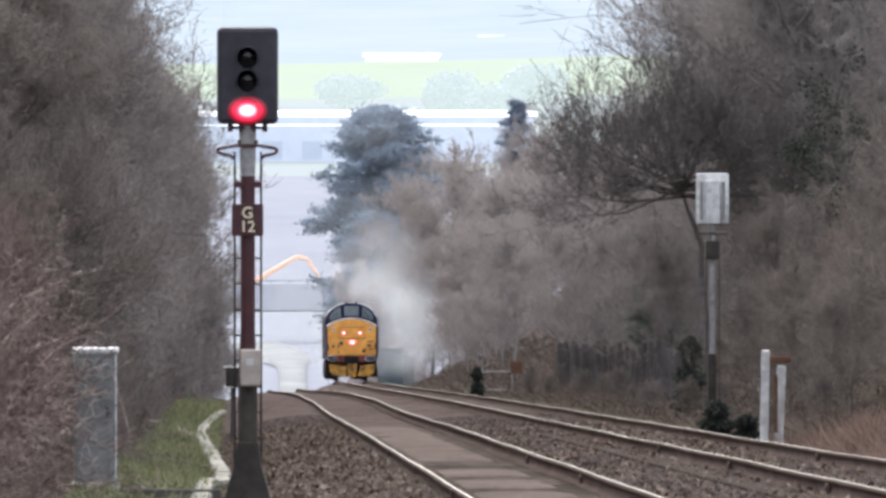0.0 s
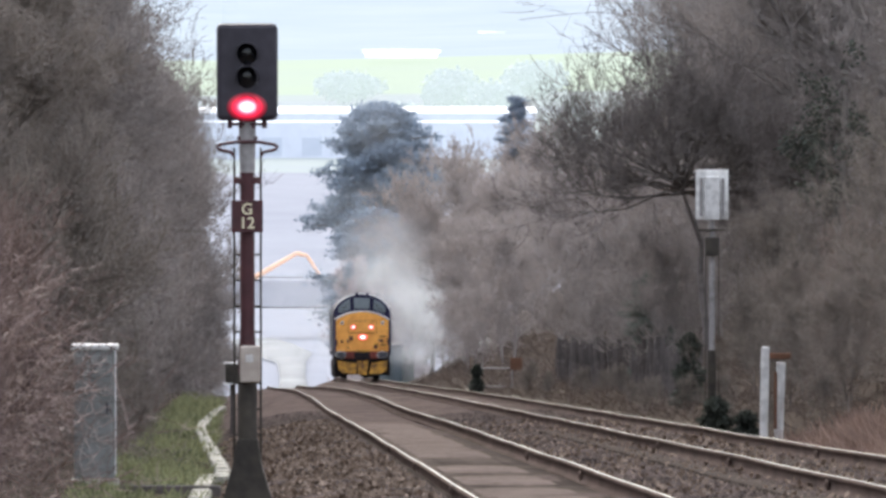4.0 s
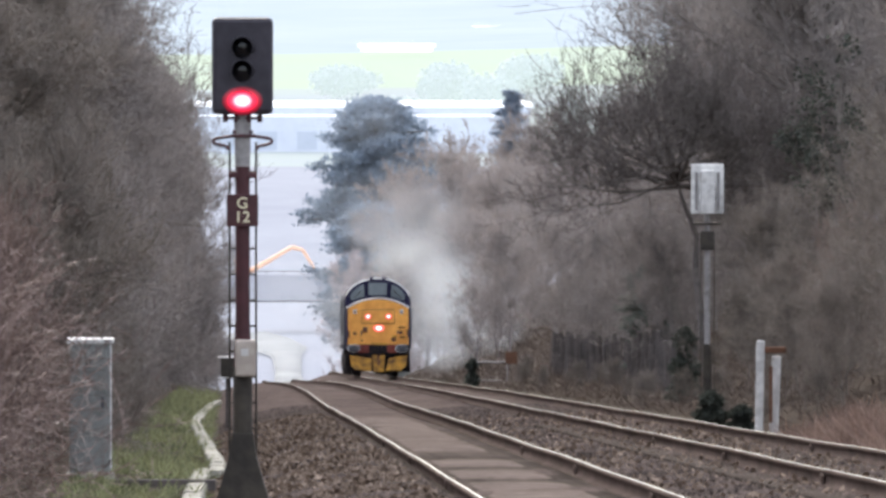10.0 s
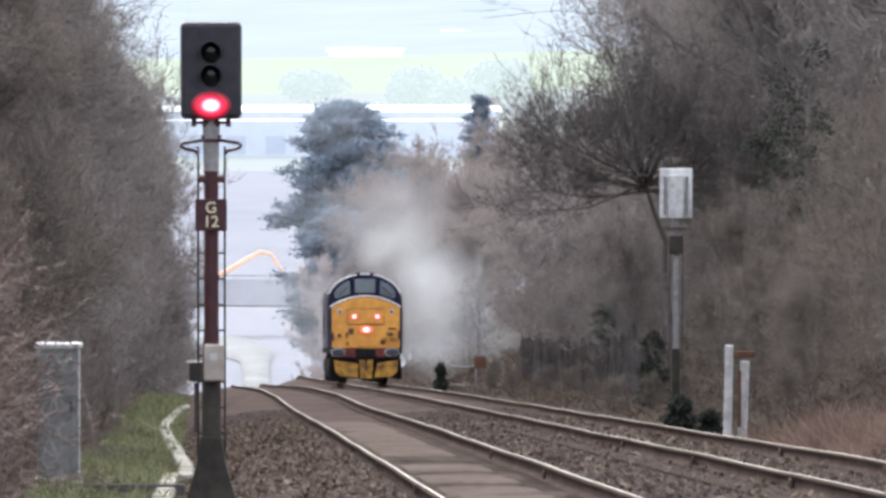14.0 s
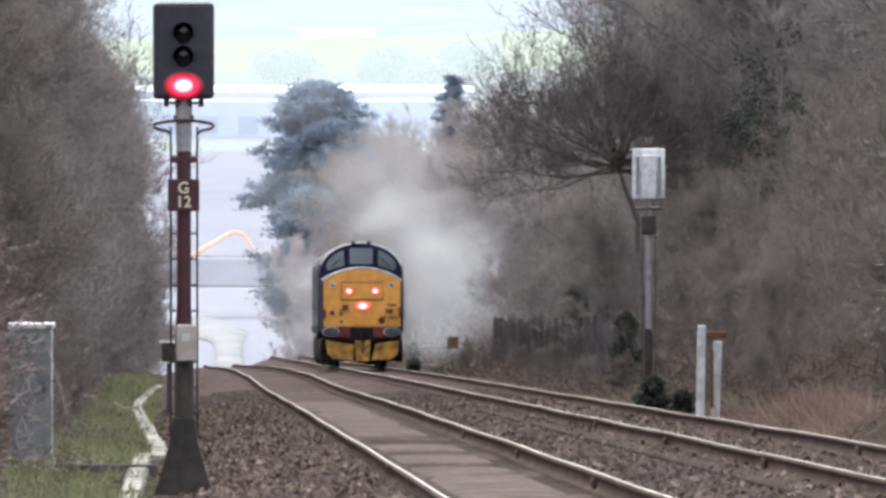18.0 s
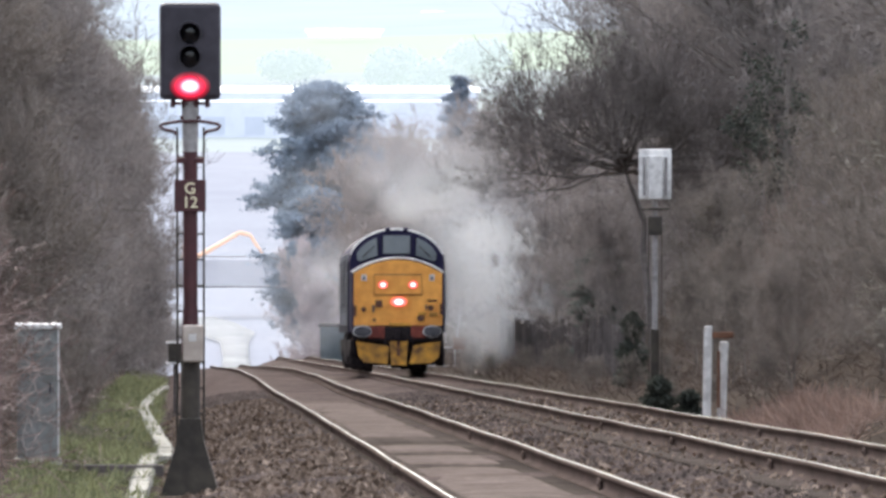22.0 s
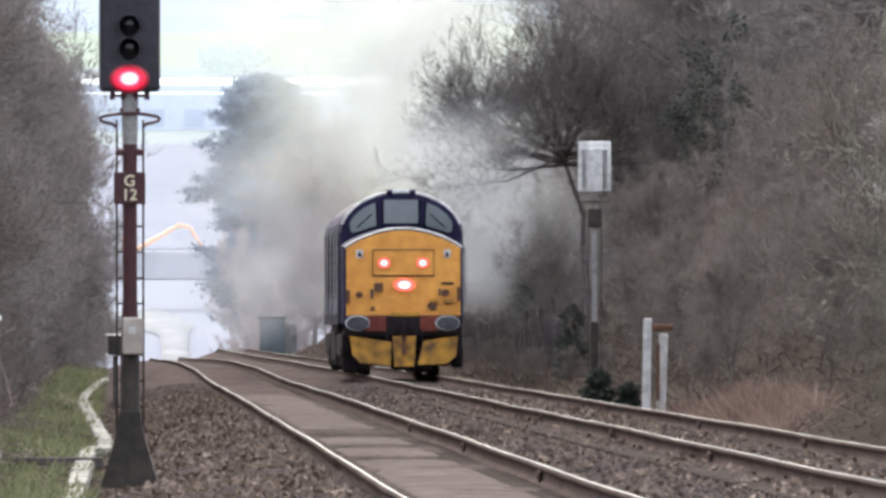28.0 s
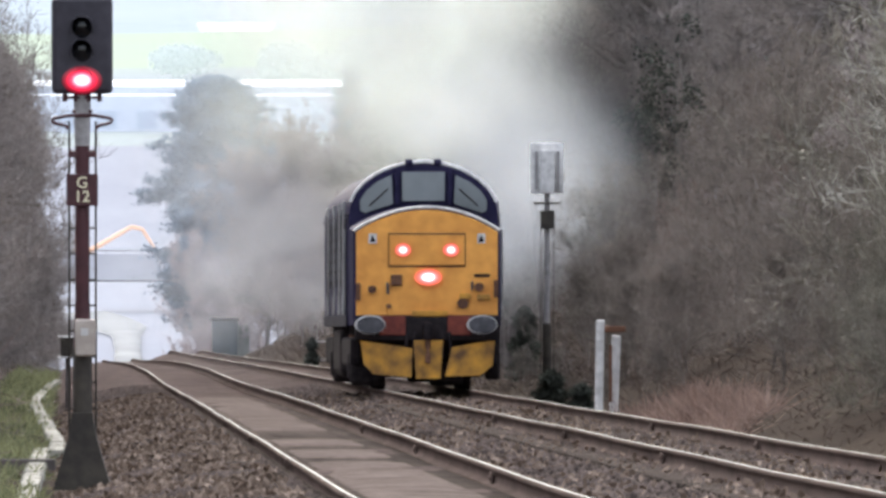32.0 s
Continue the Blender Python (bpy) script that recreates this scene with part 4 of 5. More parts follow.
    for u, y, size in ((4.7, 246, 0.7), (4.9, 258, 0.8), (4.8, 274, 0.8), (5.0, 292, 0.8), (4.9, 312, 0.75), (6.2, 262, 0.85), (5.6, 282, 0.85), (6.4, 298, 0.9), (5.4, 315, 0.7), (7.2, 275, 1.0), (8, 300, 1.2), (7.6, 250, 1.1), (9.4, 305, 1.3), (10.6, 312, 1.4), (11.8, 320, 1.5), (9.0, 262, 1.2), (10.2, 240, 1.2), (11.5, 275, 1.6), (12.5, 290, 1.7), (11.0, 285, 1.5), (10.4, 258, 1.4)):
        place(brush, u, y, rng.uniform(0, 360), size, group="scrub on the far bank")
    for i, (u, y, size) in enumerate(((-8.9, 90, 0.55), (-9.0, 99, 0.62), (-9.4, 109, 0.7), (-9.9, 118, 0.75), (-10.8, 136, 1.0), (-9.8, 152, 0.95), (-10.2, 168, 1.0), (-10, 184, 0.95), (-9.9, 202, 1.0), (-9.8, 220, 0.95), (-10, 240, 1.0), (-9.6, 262, 0.95), (-9.8, 290, 1.0), (-9.6, 320, 1.0), (-9.6, 350, 1.0), (-11.5, 98, 1.1), (-12, 116, 1.2), (-8.7, 385, 0.7), (-8.8, 430, 0.75), (-8.6, 480, 0.8), (-8.8, 530, 0.85), (-8.8, 590, 0.95), (-9, 650, 1.1), (-9.2, 720, 1.2), (-7.9, 312, 0.55), (-7.9, 342, 0.6), (-7.7, 382, 0.6), (-7.7, 432, 0.65), (-7.6, 492, 0.7), (-7.6, 562, 0.8), (-7.6, 642, 0.9), (-7.7, 745, 1.0), (-8, 862, 1.1), (-8.0, 127, 0.26), (-7.95, 135, 0.28), (-8.0, 143, 0.3), (-7.95, 152, 0.3), (-8.0, 162, 0.32), (-8.1, 174, 0.35), (-8.2, 190, 0.4))):
        place(thorn if i < 4 else brush, u, y, rng.uniform(0, 360), size, group="shrubs on the near bank")
    for t in (sunlit_shrub, scrub, oak, ash, great, crown, pink, thicket, thorn, brush, sapling, briar, wand):
        drop_first(t)


def build_undergrowth():
    rng = np.random.default_rng(41)
    k = 70000
    y = 85 + 420 * rng.random(k) ** 1.4
    u = np.where(rng.random(k) < 0.5, rng.uniform(2.75, 13, k), rng.uniform(-16, -8.7, k))
    c = np.stack([xt(y) + u, y, zt(y) + section(u, y)], axis=1)
    ob = link("undergrowth", raw("undergrowth", *blades(rng, c, np.interp(y, (85, 140, 200), (0.1, 0.2, 0.5))[:, None], np.interp(y, (85, 140, 200), (0.008, 0.01, 0.015))[:, None], 0.8)), M["litter"])
    tagged(ob, "brown bramble stalks and fallen leaves on the banks", "undergrowth", kind="stuff")


def build_pine(u, y, height, radius, seed, label, needle="needle", size=1.0, shape="broad"):
    """Level limbs of varying reach, hung with flat pads of needles."""
    rng = np.random.default_rng(seed)
    p = lie(u, y)
    t = empty("pine_tree", Matrix.Translation((p.x, p.y, max(ground_at(p.x, p.y), p.z - 1.2))), label, "tree")
    k = 150
    low, at, wide = {"broad": (0.5, (0.5, 0.58, 0.68, 0.8, 0.92, 1.0), (0.9, 1.0, 0.98, 0.85, 0.55, 0.1)),
                     "bush": (0.1, (0.1, 0.3, 0.55, 0.75, 0.9, 1.0), (0.7, 0.9, 1.0, 0.85, 0.5, 0.1)),
                     "spire": (0.1, (0.0, 1.0), (1.08, 0.08))}[shape]
    zs = np.linspace(low, 0.985, k) * height
    az = rng.uniform(0, 2 * np.pi, k)
    reach_ = radius * np.interp(zs / height, at, wide) * rng.uniform(0.45, 1.15, k)
    a = np.stack([rng.normal(0, 0.1, k), rng.normal(0, 0.1, k), zs], axis=1)
    d = np.stack([np.cos(az), np.sin(az), rng.uniform(-0.12, 0.22, k)], axis=1)
    b = a + d * reach_[:, None]
    p0 = np.concatenate([a, [[0, 0, -0.5]]])
    p1 = np.concatenate([b, [[0.2, 0, height * 0.95]]])
    link("trunk", raw("trunk", *rods(p0, p1, np.append(np.full(k, 0.07), 0.3), np.append(np.full(k, 0.03), 0.1), 5)), M["bark"], t)
    q = 18
    f = rng.uniform(0.1, 1.03, (k, q, 1)) ** 0.8
    tuft = (a[:, None] + (b - a)[:, None] * f + rng.normal(0, 1, (k, q, 3)) * np.array([0.4, 0.4, 0.22]) * radius / 5 * ((1.12 - zs / height)[:, None, None] if shape == "spire" else 1)).reshape(-1, 3)
    c = np.repeat(tuft, 26, axis=0) + rng.normal(0, 0.3, (len(tuft) * 26, 3)) * np.array([1, 1, 0.45]) * size
    link("crown", raw("crown", *blades(rng, c, 0.34 * size, 0.075 * size, 0.6)), M[needle], t)


build_trees()
build_undergrowth()
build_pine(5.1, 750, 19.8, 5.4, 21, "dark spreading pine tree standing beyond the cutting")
build_pine(17.6, 840, 18.4, 4.6, 22, "narrow dark conifer behind bare trees", "hazed_far_needle", size=0.7, shape="spire")
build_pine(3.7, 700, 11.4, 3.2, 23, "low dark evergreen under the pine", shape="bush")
build_pine(4.5, 256, 2.9, 0.75, 24, "young spiky pine standing behind the fence", "dark_needle", 0.2, shape="bush")


# ---- signals ----
def signal_post(bm, r, z0, z1):
    return tube(bm, (0, 0, z0), (0, 0, z1), r, n=20)


def build_signal():
    p = lie(-6.1, 100)
    s = empty("colour_light_signal", Matrix.Translation((p.x, p.y, p.z - 0.42)), "three-aspect railway signal showing red on a maroon post", "signal")
    top = 4.747
    bm = B()
    prism(bm, ((-0.29, -0.1), (0.29, -0.1), (0.2, 0.2), (0.13, 0.45), (0.1, 0.66), (-0.1, 0.66), (-0.13, 0.45), (-0.2, 0.2)), -0.15, 0.15)
    part("base", bm, M["tar"], s, "black tarred flared foot")
    part("lower_post", signal_post(B(), 0.095, 0.5, 1.3), M["tar"], s)
    bm = tube(B(), (0, 0, 1.28), (0, 0, 1.75), 0.092, 0.073, n=20)
    part("post", signal_post(bm, 0.071, 1.72, 3.3), M["maroon"], s)
    part("upper_post", tube(B(), (0, 0, 3.28), (0, 0, 3.82), 0.075, 0.085, n=20), M["galv"], s, "bare grey steel post top")
    head = part("signal_head", box(B(), 0, -0.05, top - 0.478, 0.6, 0.18, 0.955, 0.05), M["black"], s)
    for i, z in enumerate((top - 0.3, top - 0.53, top - 0.82)):
        bm = B()
        bmesh.ops.create_cone(bm, cap_ends=False, segments=24, radius1=0.115, radius2=0.105, depth=0.2, matrix=Matrix.Translation((0, -0.23, z)) @ pose(0, 0, 0, 90))
        bmesh.ops.delete(bm, geom=[v for v in bm.verts if v.co.z < z - 0.06], context="VERTS")
        part("hood", bm, M["black"], head)
        lens = B()
        # the red lens is oversized, so that the glow about it is painted on
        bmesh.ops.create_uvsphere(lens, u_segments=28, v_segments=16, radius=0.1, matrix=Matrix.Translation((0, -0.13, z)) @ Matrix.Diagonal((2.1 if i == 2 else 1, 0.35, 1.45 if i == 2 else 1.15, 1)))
        part("lens", lens, lens_mat("red_aspect", (0, z), 0.21, 0.145, (0.02, 0.004, 0.006), RED_STOPS, 1.7) if i == 2 else M["dark_glass"], head, "lit red lens with its glow painted in" if i == 2 else "", True)
    bm = B()
    box(bm, 0, 0, top - 0.99, 0.36, 0.16, 0.03, 0.005)
    for x in (-0.17, -0.06, 0.06, 0.17):
        tube(bm, (x, -0.05, top - 1.03), (x, -0.05, top - 0.95), 0.025, n=8)
    part("mounting_plate", bm, M["maroon"], s)
    bm = B()
    half = [(0.0, 0.035), (0.12, 0.033), (0.2, 0.02), (0.27, 0.008), (0.295, -0.012), (0.28, -0.035), (0.23, -0.052), (0.175, -0.062), (0.15, -0.075), (0.135, -0.1)]
    pts = [(-x, -0.1, top - 1.2 + z) for x, z in half[::-1]] + [(x, -0.1, top - 1.2 + z) for x, z in half[1:]]
    pipe(bm, pts, 0.017)
    part("hoop_rail", bm, M["maroon"], s, "bent handrail about the post top")
    part("bracket", box(B(), 0, 0.05, top - 1.13, 0.2, 0.2, 0.035, 0.005), M["maroon"], s)
    part("collar", box(B(), 0, 0.05, top - 1.55, 0.28, 0.22, 0.06, 0.01), M["maroon"], s)
    plate = part("identification_plate", box(B(), 0, -0.12, 2.85, 0.31, 0.02, 0.315, 0.008), M["maroon"], s)
    for text, z in (("G", 2.872), ("12", 2.735)):
        cu = bpy.data.curves.new("letters", "FONT")
        cu.body, cu.size, cu.align_x, cu.extrude, cu.offset = text, 0.155, "CENTER", 0.002, 0.002
        tmp = new("letters", cu)
        me = bpy.data.meshes.new_from_object(tmp.evaluated_get(bpy.context.evaluated_depsgraph_get()))
        bpy.data.objects.remove(tmp)
        o = link("lettering", me, M["ink"], plate, "cream letters and figures")
        o.matrix_basis = pose(0, -0.135, z, 90)
    box_ = part("post_box", box(B(), 0.03, -0.15, 1.4, 0.2, 0.14, 0.36, 0.02), M["cream"], s, "cream steel telephone box")
    part("label_plate", box(B(), 0.025, -0.225, 1.46, 0.07, 0.01, 0.07), M["white"], box_)
    bm = B()
    for x in (-0.13, 0.13):
        tube(bm, (x, 0.1, 0.1), (x, 0.1, 3.52), 0.011, n=8)
    lad = part("ladder", bm, M["tar"], s)
    for i in range(12):
        part("rung", tube(B(), (-0.13, 0.1, 0.445 + i * 0.253), (0.13, 0.1, 0.445 + i * 0.253), 0.009, n=8), M["tar"], lad)


def build_back_signal():
    p = lie(2.57, 186)
    s = empty("colour_light_signal", Matrix.Translation((p.x, p.y, p.z - 0.1)), "railway signal seen from its pale grey back", "signal")
    top = 4.55
    head = part("signal_head", box(B(), 0, 0, top - 0.46, 0.6, 0.05, 0.92, 0.02), M["white"], s)
    part("lamp_case", box(B(), 0, -0.14, top - 0.52, 0.26, 0.22, 0.8, 0.02), M["white"], head)
    for x in (-0.2, 0.2):
        part("hinge_strip", box(B(), x, -0.04, top - 0.5, 0.05, 0.04, 0.7, 0.005), M["galv"], head)
    part("post", tube(B(), (0, 0, 1.2), (0, 0, 3.66), 0.052, n=18), M["galv"], s)
    part("lower_post", tube(B(), (0, 0, -0.4), (0, 0, 1.25), 0.08, n=18), M["tar"], s)
    bm = B()
    box(bm, 0, 0, 3.45, 0.5, 0.2, 0.04, 0.005)
    part("bracket", bm, M["tar"], s)
    part("junction_box", box(B(), 0, -0.12, 3.15, 0.26, 0.16, 0.34, 0.02), M["tar"], s)
    for x in (-0.12, 0.12):
        part("stile", tube(B(), (x, -0.2, 0.3), (x, -0.2, 3.1), 0.01, n=6), M["tar"], s)


def build_trackside():
    p = lie(-7.86, 120)
    c = empty("equipment_cabinet", Matrix.Translation((p.x, p.y, ground_at(p.x, p.y))) @ pose(0, 0, 0, 0, 0, 1), "grey steel trackside equipment cabinet among twigs", "cabinet")
    part("body", box(B(), 0, 0, 0.83, 0.48, 0.5, 1.52, 0.015), M["grey_paint"], c)
    part("roof", box(B(), 0, 0, 1.62, 0.56, 0.56, 0.06, 0.015), M["white"], c, "pale overhanging lid")
    part("door", box(B(), 0, -0.26, 0.85, 0.4, 0.02, 1.34, 0.005), M["grey_paint"], c)
    part("edge_strip", box(B(), 0.245, -0.2, 0.85, 0.02, 0.1, 1.45, 0.004), M["white"], c)
    part("handle", box(B(), 0.15, -0.28, 0.9, 0.03, 0.03, 0.14, 0.005), M["steel"], c)
    part("plinth", box(B(), 0, 0, 0.0, 0.56, 0.6, 0.12, 0.01), M["concrete"], c)
    p = lie(-6.2, 200)
    q = empty("lineside_box", Matrix.Translation((p.x, p.y, p.z - 0.5)), "dark lineside box with white edges on a stake", "box")
    part("stake", box(B(), 0, 0.05, 0.5, 0.08, 0.08, 1.2, 0.01), M["wood"], q)
    part("case", box(B(), 0, -0.08, 1.2, 0.26, 0.18, 0.4, 0.02), M["tar"], q)
    for z in (1.0, 1.4):
        part("white_edge", box(B(), -0.03, -0.1, z, 0.3, 0.22, 0.03, 0.008), M["white"], q)
    p = lie(-7.0, 119)
    t = empty("timber_edging", Matrix.Translation((p.x, p.y, ground_at(p.x, p.y))), "dark old timber lying across the cess", "timber")
    part("beam", box(B(), 0, 0, 0.04, 1.25, 0.2, 0.13, 0.015), M["wood"], t)
    p = lie(2.28, 160)
    g = empty("marker_post", Matrix.Translation((p.x, p.y, p.z - 0.55)), "pair of white concrete posts with a rusty bracket", "post")
    part("tall_post", box(B(), -0.14, 0, 0.87, 0.13, 0.13, 1.74, 0.02, pose(0, 0, 0, 0, 1)), M["white"], g)
    part("short_post", box(B(), 0.09, 0.05, 0.75, 0.14, 0.13, 1.5, 0.02, pose(0, 0, 0, 0, 2)), M["white"], g)
    part("bracket", box(B(), 0.12, -0.08, 1.6, 0.34, 0.06, 0.1, 0.02), M["rust"], g, "rusty steel plate")
    part("strap", box(B(), 0.05, -0.1, 0.9, 0.05, 0.03, 0.9, 0.01), M["rust"], g)


def ivy_stump(u, y, h, r, seed):
    rng = np.random.default_rng(seed)
    p = lie(u, y)
    t = empty("ivy_stump", Matrix.Translation((p.x, p.y, ground_at(p.x, p.y))), "dark ivy-smothered stump beside the far track", "stump")
    part("stem", tube(B(), (0, 0, -0.2), (0.02, 0, h * 0.9), r * 0.4, r * 0.15, n=8), M["bark"], t)
    k = 2600
    z = rng.random(k) ** 0.9
    a, q = rng.uniform(0, 2 * np.pi, k), r * (1.1 - 0.75 * z + 0.2 * np.sin(z * 17)) * rng.uniform(0.5, 1, k)
    c = np.stack([np.cos(a) * q, np.sin(a) * q, z * h], axis=1)
    link("ivy_leaves", raw("ivy_leaves", *blades(rng, c, 0.09, 0.04, 0.3)), M["ivy"], t)


def ivy_tree(u, y):
    """A bare stem high on the bank, hung with ivy towards its top."""
    rng = np.random.default_rng(77)
    p = lie(u, y)
    t = empty("ivy_tree", Matrix.Translation((p.x, p.y, ground_at(p.x, p.y))), "leafless stem thickly hung with glossy dark green ivy", "tree")
    part("trunk", tube(B(), (0, 0, -0.3), (0.2, 0, 5.6), 0.13, 0.05, n=8), M["bark"], t)
    hang = rng.normal(0, 1, (24, 3)) * np.array([0.62, 0.5, 0.75]) + np.array([0.1, 0, 4.2])
    c = np.repeat(hang, 70, axis=0) + rng.normal(0, 0.16, (24 * 70, 3))
    link("ivy_leaves", raw("ivy_leaves", *blades(rng, c, 0.12, 0.05, 0.3)), M["ivy"], t)


def build_fence():
    f = empty("stake_fence", Matrix(), "dark weathered split stakes of an old fence", "fence")
    bm = B()
    box(bm, 0, 0, 0.72, 0.12, 0.05, 1.55, 0.01)
    me = bpy.data.meshes.new("stake")
    bm.to_mesh(me)
    bm.free()
    me.materials.append(M["wood"])
    rng = random.Random(8)
    for i in range(92):
        y = 218 + i * 1.18
        p = lie(3.75 + 0.0055 * i, y)
        o = new("stake", me)
        o.parent = f
        o.matrix_basis = Matrix.Translation((p.x, p.y, ground_at(p.x, p.y) - 0.15 + rng.uniform(-0.3, 0.1))) @ pose(0, 0, 0, 0, rng.uniform(-5, 5), 20)


def build_troughing():
    t = empty("cable_troughing", Matrix(), "pale concrete cable troughing with loose lids in grass", "troughing")
    bm = B()
    box(bm, 0, 0, 0, 0.19, 0.9, 0.1, 0.012)
    me = bpy.data.meshes.new("trough_lid")
    bm.to_mesh(me)
    bm.free()
    me.materials.append(M["concrete"])
    rng = random.Random(9)
    for i in range(248):
        y = 72 + i * 0.92
        u = float(np.interp(y, (72, 93, 131, 132, 140, 170, 209, 272, 302), (-6.67, -6.65, -6.57, -6.38, -6.36, -6.6, -6.87, -6.63, -6.4)))
        p = lie(u, y)
        o = new("trough_lid", me)
        o.parent = t
        o.matrix_basis = Matrix.Translation((p.x, p.y, ground_at(p.x, p.y) + 0.06 + rng.uniform(-0.01, 0.015))) @ pose(0, 0, 0, -1.83, rng.uniform(-2, 2), rng.uniform(-3, 3))


def build_grass():
    rng = np.random.default_rng(14)
    k = 46000
    y, u = 86 + 319 * rng.random(k) ** 1.5, rng.uniform(-7.9, -6.5, k)
    keep = (np.sin(u * 2.1 + y * 0.17) + np.sin(y * 0.41) + np.sin(u * 5.3 - y * 0.9) + rng.normal(0, 0.5, k) > 0.3)
    y, u = y[keep], u[keep]
    c = np.stack([xt(y) + u, y, zt(y) + section(u, y)], axis=1)
    ob = link("grass", raw("grass", *blades(rng, c, 0.22, 0.01, 0.9)), M["grass"])
    tagged(ob, "green tufted grass on the cess", "grass", kind="stuff")
    k = 11000
    y, u = rng.uniform(134, 160, k), 2.15 + 1.3 * rng.random(k)
    keep = np.sin(y * 0.55 + u * 1.7) + np.sin(y * 0.23 - u * 2.3) + rng.normal(0, 0.5, k) > -0.5
    y, u = y[keep], u[keep]
    c = np.stack([xt(y) + u, y, zt(y) + section(u, y)], axis=1)
    ob = link("dead_grass", raw("dead_grass", *blades(rng, c, 0.5, 0.008, 0.9)), M["straw"])
    tagged(ob, "tawny dead grass and bramble stalks", "dead grass", kind="stuff")


build_signal()
build_back_signal()
build_trackside()
ivy_stump(3.48, 215, 1.55, 0.36, 1)
ivy_stump(2.5, 183, 0.75, 0.32, 2)
ivy_stump(2.43, 171, 0.6, 0.26, 3)
ivy_stump(2.3, 350, 1.3, 0.28, 4)
ivy_tree(7.2, 225)
build_fence()
build_troughing()
build_grass()
build_stones()


# ---- the distance ----
def build_distance():
    br = empty("road_bridge", Matrix.Translation((-29.7, 1700, -50)), "pale concrete road bridge over the line, lifted by a faint glow", "bridge")
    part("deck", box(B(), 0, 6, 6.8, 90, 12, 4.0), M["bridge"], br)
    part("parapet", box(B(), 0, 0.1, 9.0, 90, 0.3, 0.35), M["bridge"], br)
    # dark slab that paints the shade beneath the deck
    part("soffit", box(B(), 0, 6, 4.72, 90, 11, 0.3), M["under"], br, "underside with its shade painted dark")
    part("handrail", box(B(), 0, 0.1, 9.75, 90, 0.12, 0.12), M["tar"], br)
    for i in range(30):
        part("railing_post", box(B(), -44 + i * 3, 0.1, 9.45, 0.12, 0.12, 0.6), M["tar"], br)
    for x in (-14, 16):
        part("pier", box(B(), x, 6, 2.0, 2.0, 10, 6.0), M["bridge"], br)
    e = empty("excavator", Matrix.Translation((-33, 1712, -41.2)), "orange tracked excavator with its boom raised", "excavator")
    for nm, a, b, w in (("boom", (1.0, 0, 0.4), (8.4, 0, 4.7), 0.75), ("boom_head", (8.4, 0, 4.7), (10.2, 0, 4.3), 0.65), ("stick", (10.2, 0, 4.3), (12.3, 0, 1.0), 0.5)):
        part(nm, tube(B(), a, b, w * 0.6, w * 0.5, n=8), M["orange"], e)
    part("cab", box(B(), 0, 0, 1.4, 2.4, 2.5, 2.6, 0.2), M["orange"], e)
    part("undercarriage", box(B(), 0, 0, 0.0, 3.4, 3, 1.0, 0.2), M["under"], e)
    w = empty("warehouse", Matrix.Translation((-35, 2800, -36)), "long white warehouse, its haze painted as a glow", "warehouse")
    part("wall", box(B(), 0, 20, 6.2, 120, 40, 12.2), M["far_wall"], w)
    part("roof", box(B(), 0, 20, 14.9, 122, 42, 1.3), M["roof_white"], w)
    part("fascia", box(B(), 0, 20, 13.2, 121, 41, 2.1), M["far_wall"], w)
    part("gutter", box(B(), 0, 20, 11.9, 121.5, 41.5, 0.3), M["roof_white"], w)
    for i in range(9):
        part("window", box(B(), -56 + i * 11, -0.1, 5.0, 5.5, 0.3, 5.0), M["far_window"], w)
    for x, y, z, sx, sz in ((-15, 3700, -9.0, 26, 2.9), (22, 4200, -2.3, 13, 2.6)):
        f = empty("barn", Matrix.Translation((x, y, z)), "far barn with a pale sheet roof that glows", "barn")
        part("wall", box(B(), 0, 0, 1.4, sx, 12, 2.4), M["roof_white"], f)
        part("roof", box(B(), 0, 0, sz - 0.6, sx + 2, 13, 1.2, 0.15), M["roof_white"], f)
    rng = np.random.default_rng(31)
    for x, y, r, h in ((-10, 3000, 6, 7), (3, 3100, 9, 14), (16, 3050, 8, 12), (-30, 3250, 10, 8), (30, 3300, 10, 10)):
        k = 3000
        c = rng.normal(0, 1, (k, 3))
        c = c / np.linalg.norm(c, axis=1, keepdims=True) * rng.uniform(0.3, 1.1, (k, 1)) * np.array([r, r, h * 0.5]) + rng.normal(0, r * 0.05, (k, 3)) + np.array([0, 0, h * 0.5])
        t = empty("hedgerow_tree", Matrix.Translation((x, y, float(zt(y)) - 1.0)), "far tree, its haze painted as a pale glow", "tree")
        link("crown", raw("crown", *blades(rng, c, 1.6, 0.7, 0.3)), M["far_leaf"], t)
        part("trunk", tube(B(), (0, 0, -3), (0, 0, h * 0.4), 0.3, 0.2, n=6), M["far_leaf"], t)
    p = lie(2.75, 350)
    g = empty("hand_rail", Matrix.Translation((p.x, p.y, p.z - 0.45)), "pale steel pipe railing with a brown board", "railing")
    for x in (-0.35, 0.75):
        part("post", tube(B(), (x, 0, -0.1), (x, 0, 1.1), 0.03, n=8), M["galv"], g)
    for z in (0.42, 1.05):
        part("bar", tube(B(), (-0.35, 0, z), (0.75, 0, z), 0.028, n=8), M["galv"], g)
    part("board", box(B(), 0.9, -0.05, 1.2, 0.4, 0.03, 0.42, 0.01), M["rust"], g, "brown board")
    p = lie(3.6, 600)
    h = empty("relay_hut", Matrix.Translation((p.x, p.y, p.z - 0.75)), "dark blue-green relay hut with a pale cabinet", "hut")
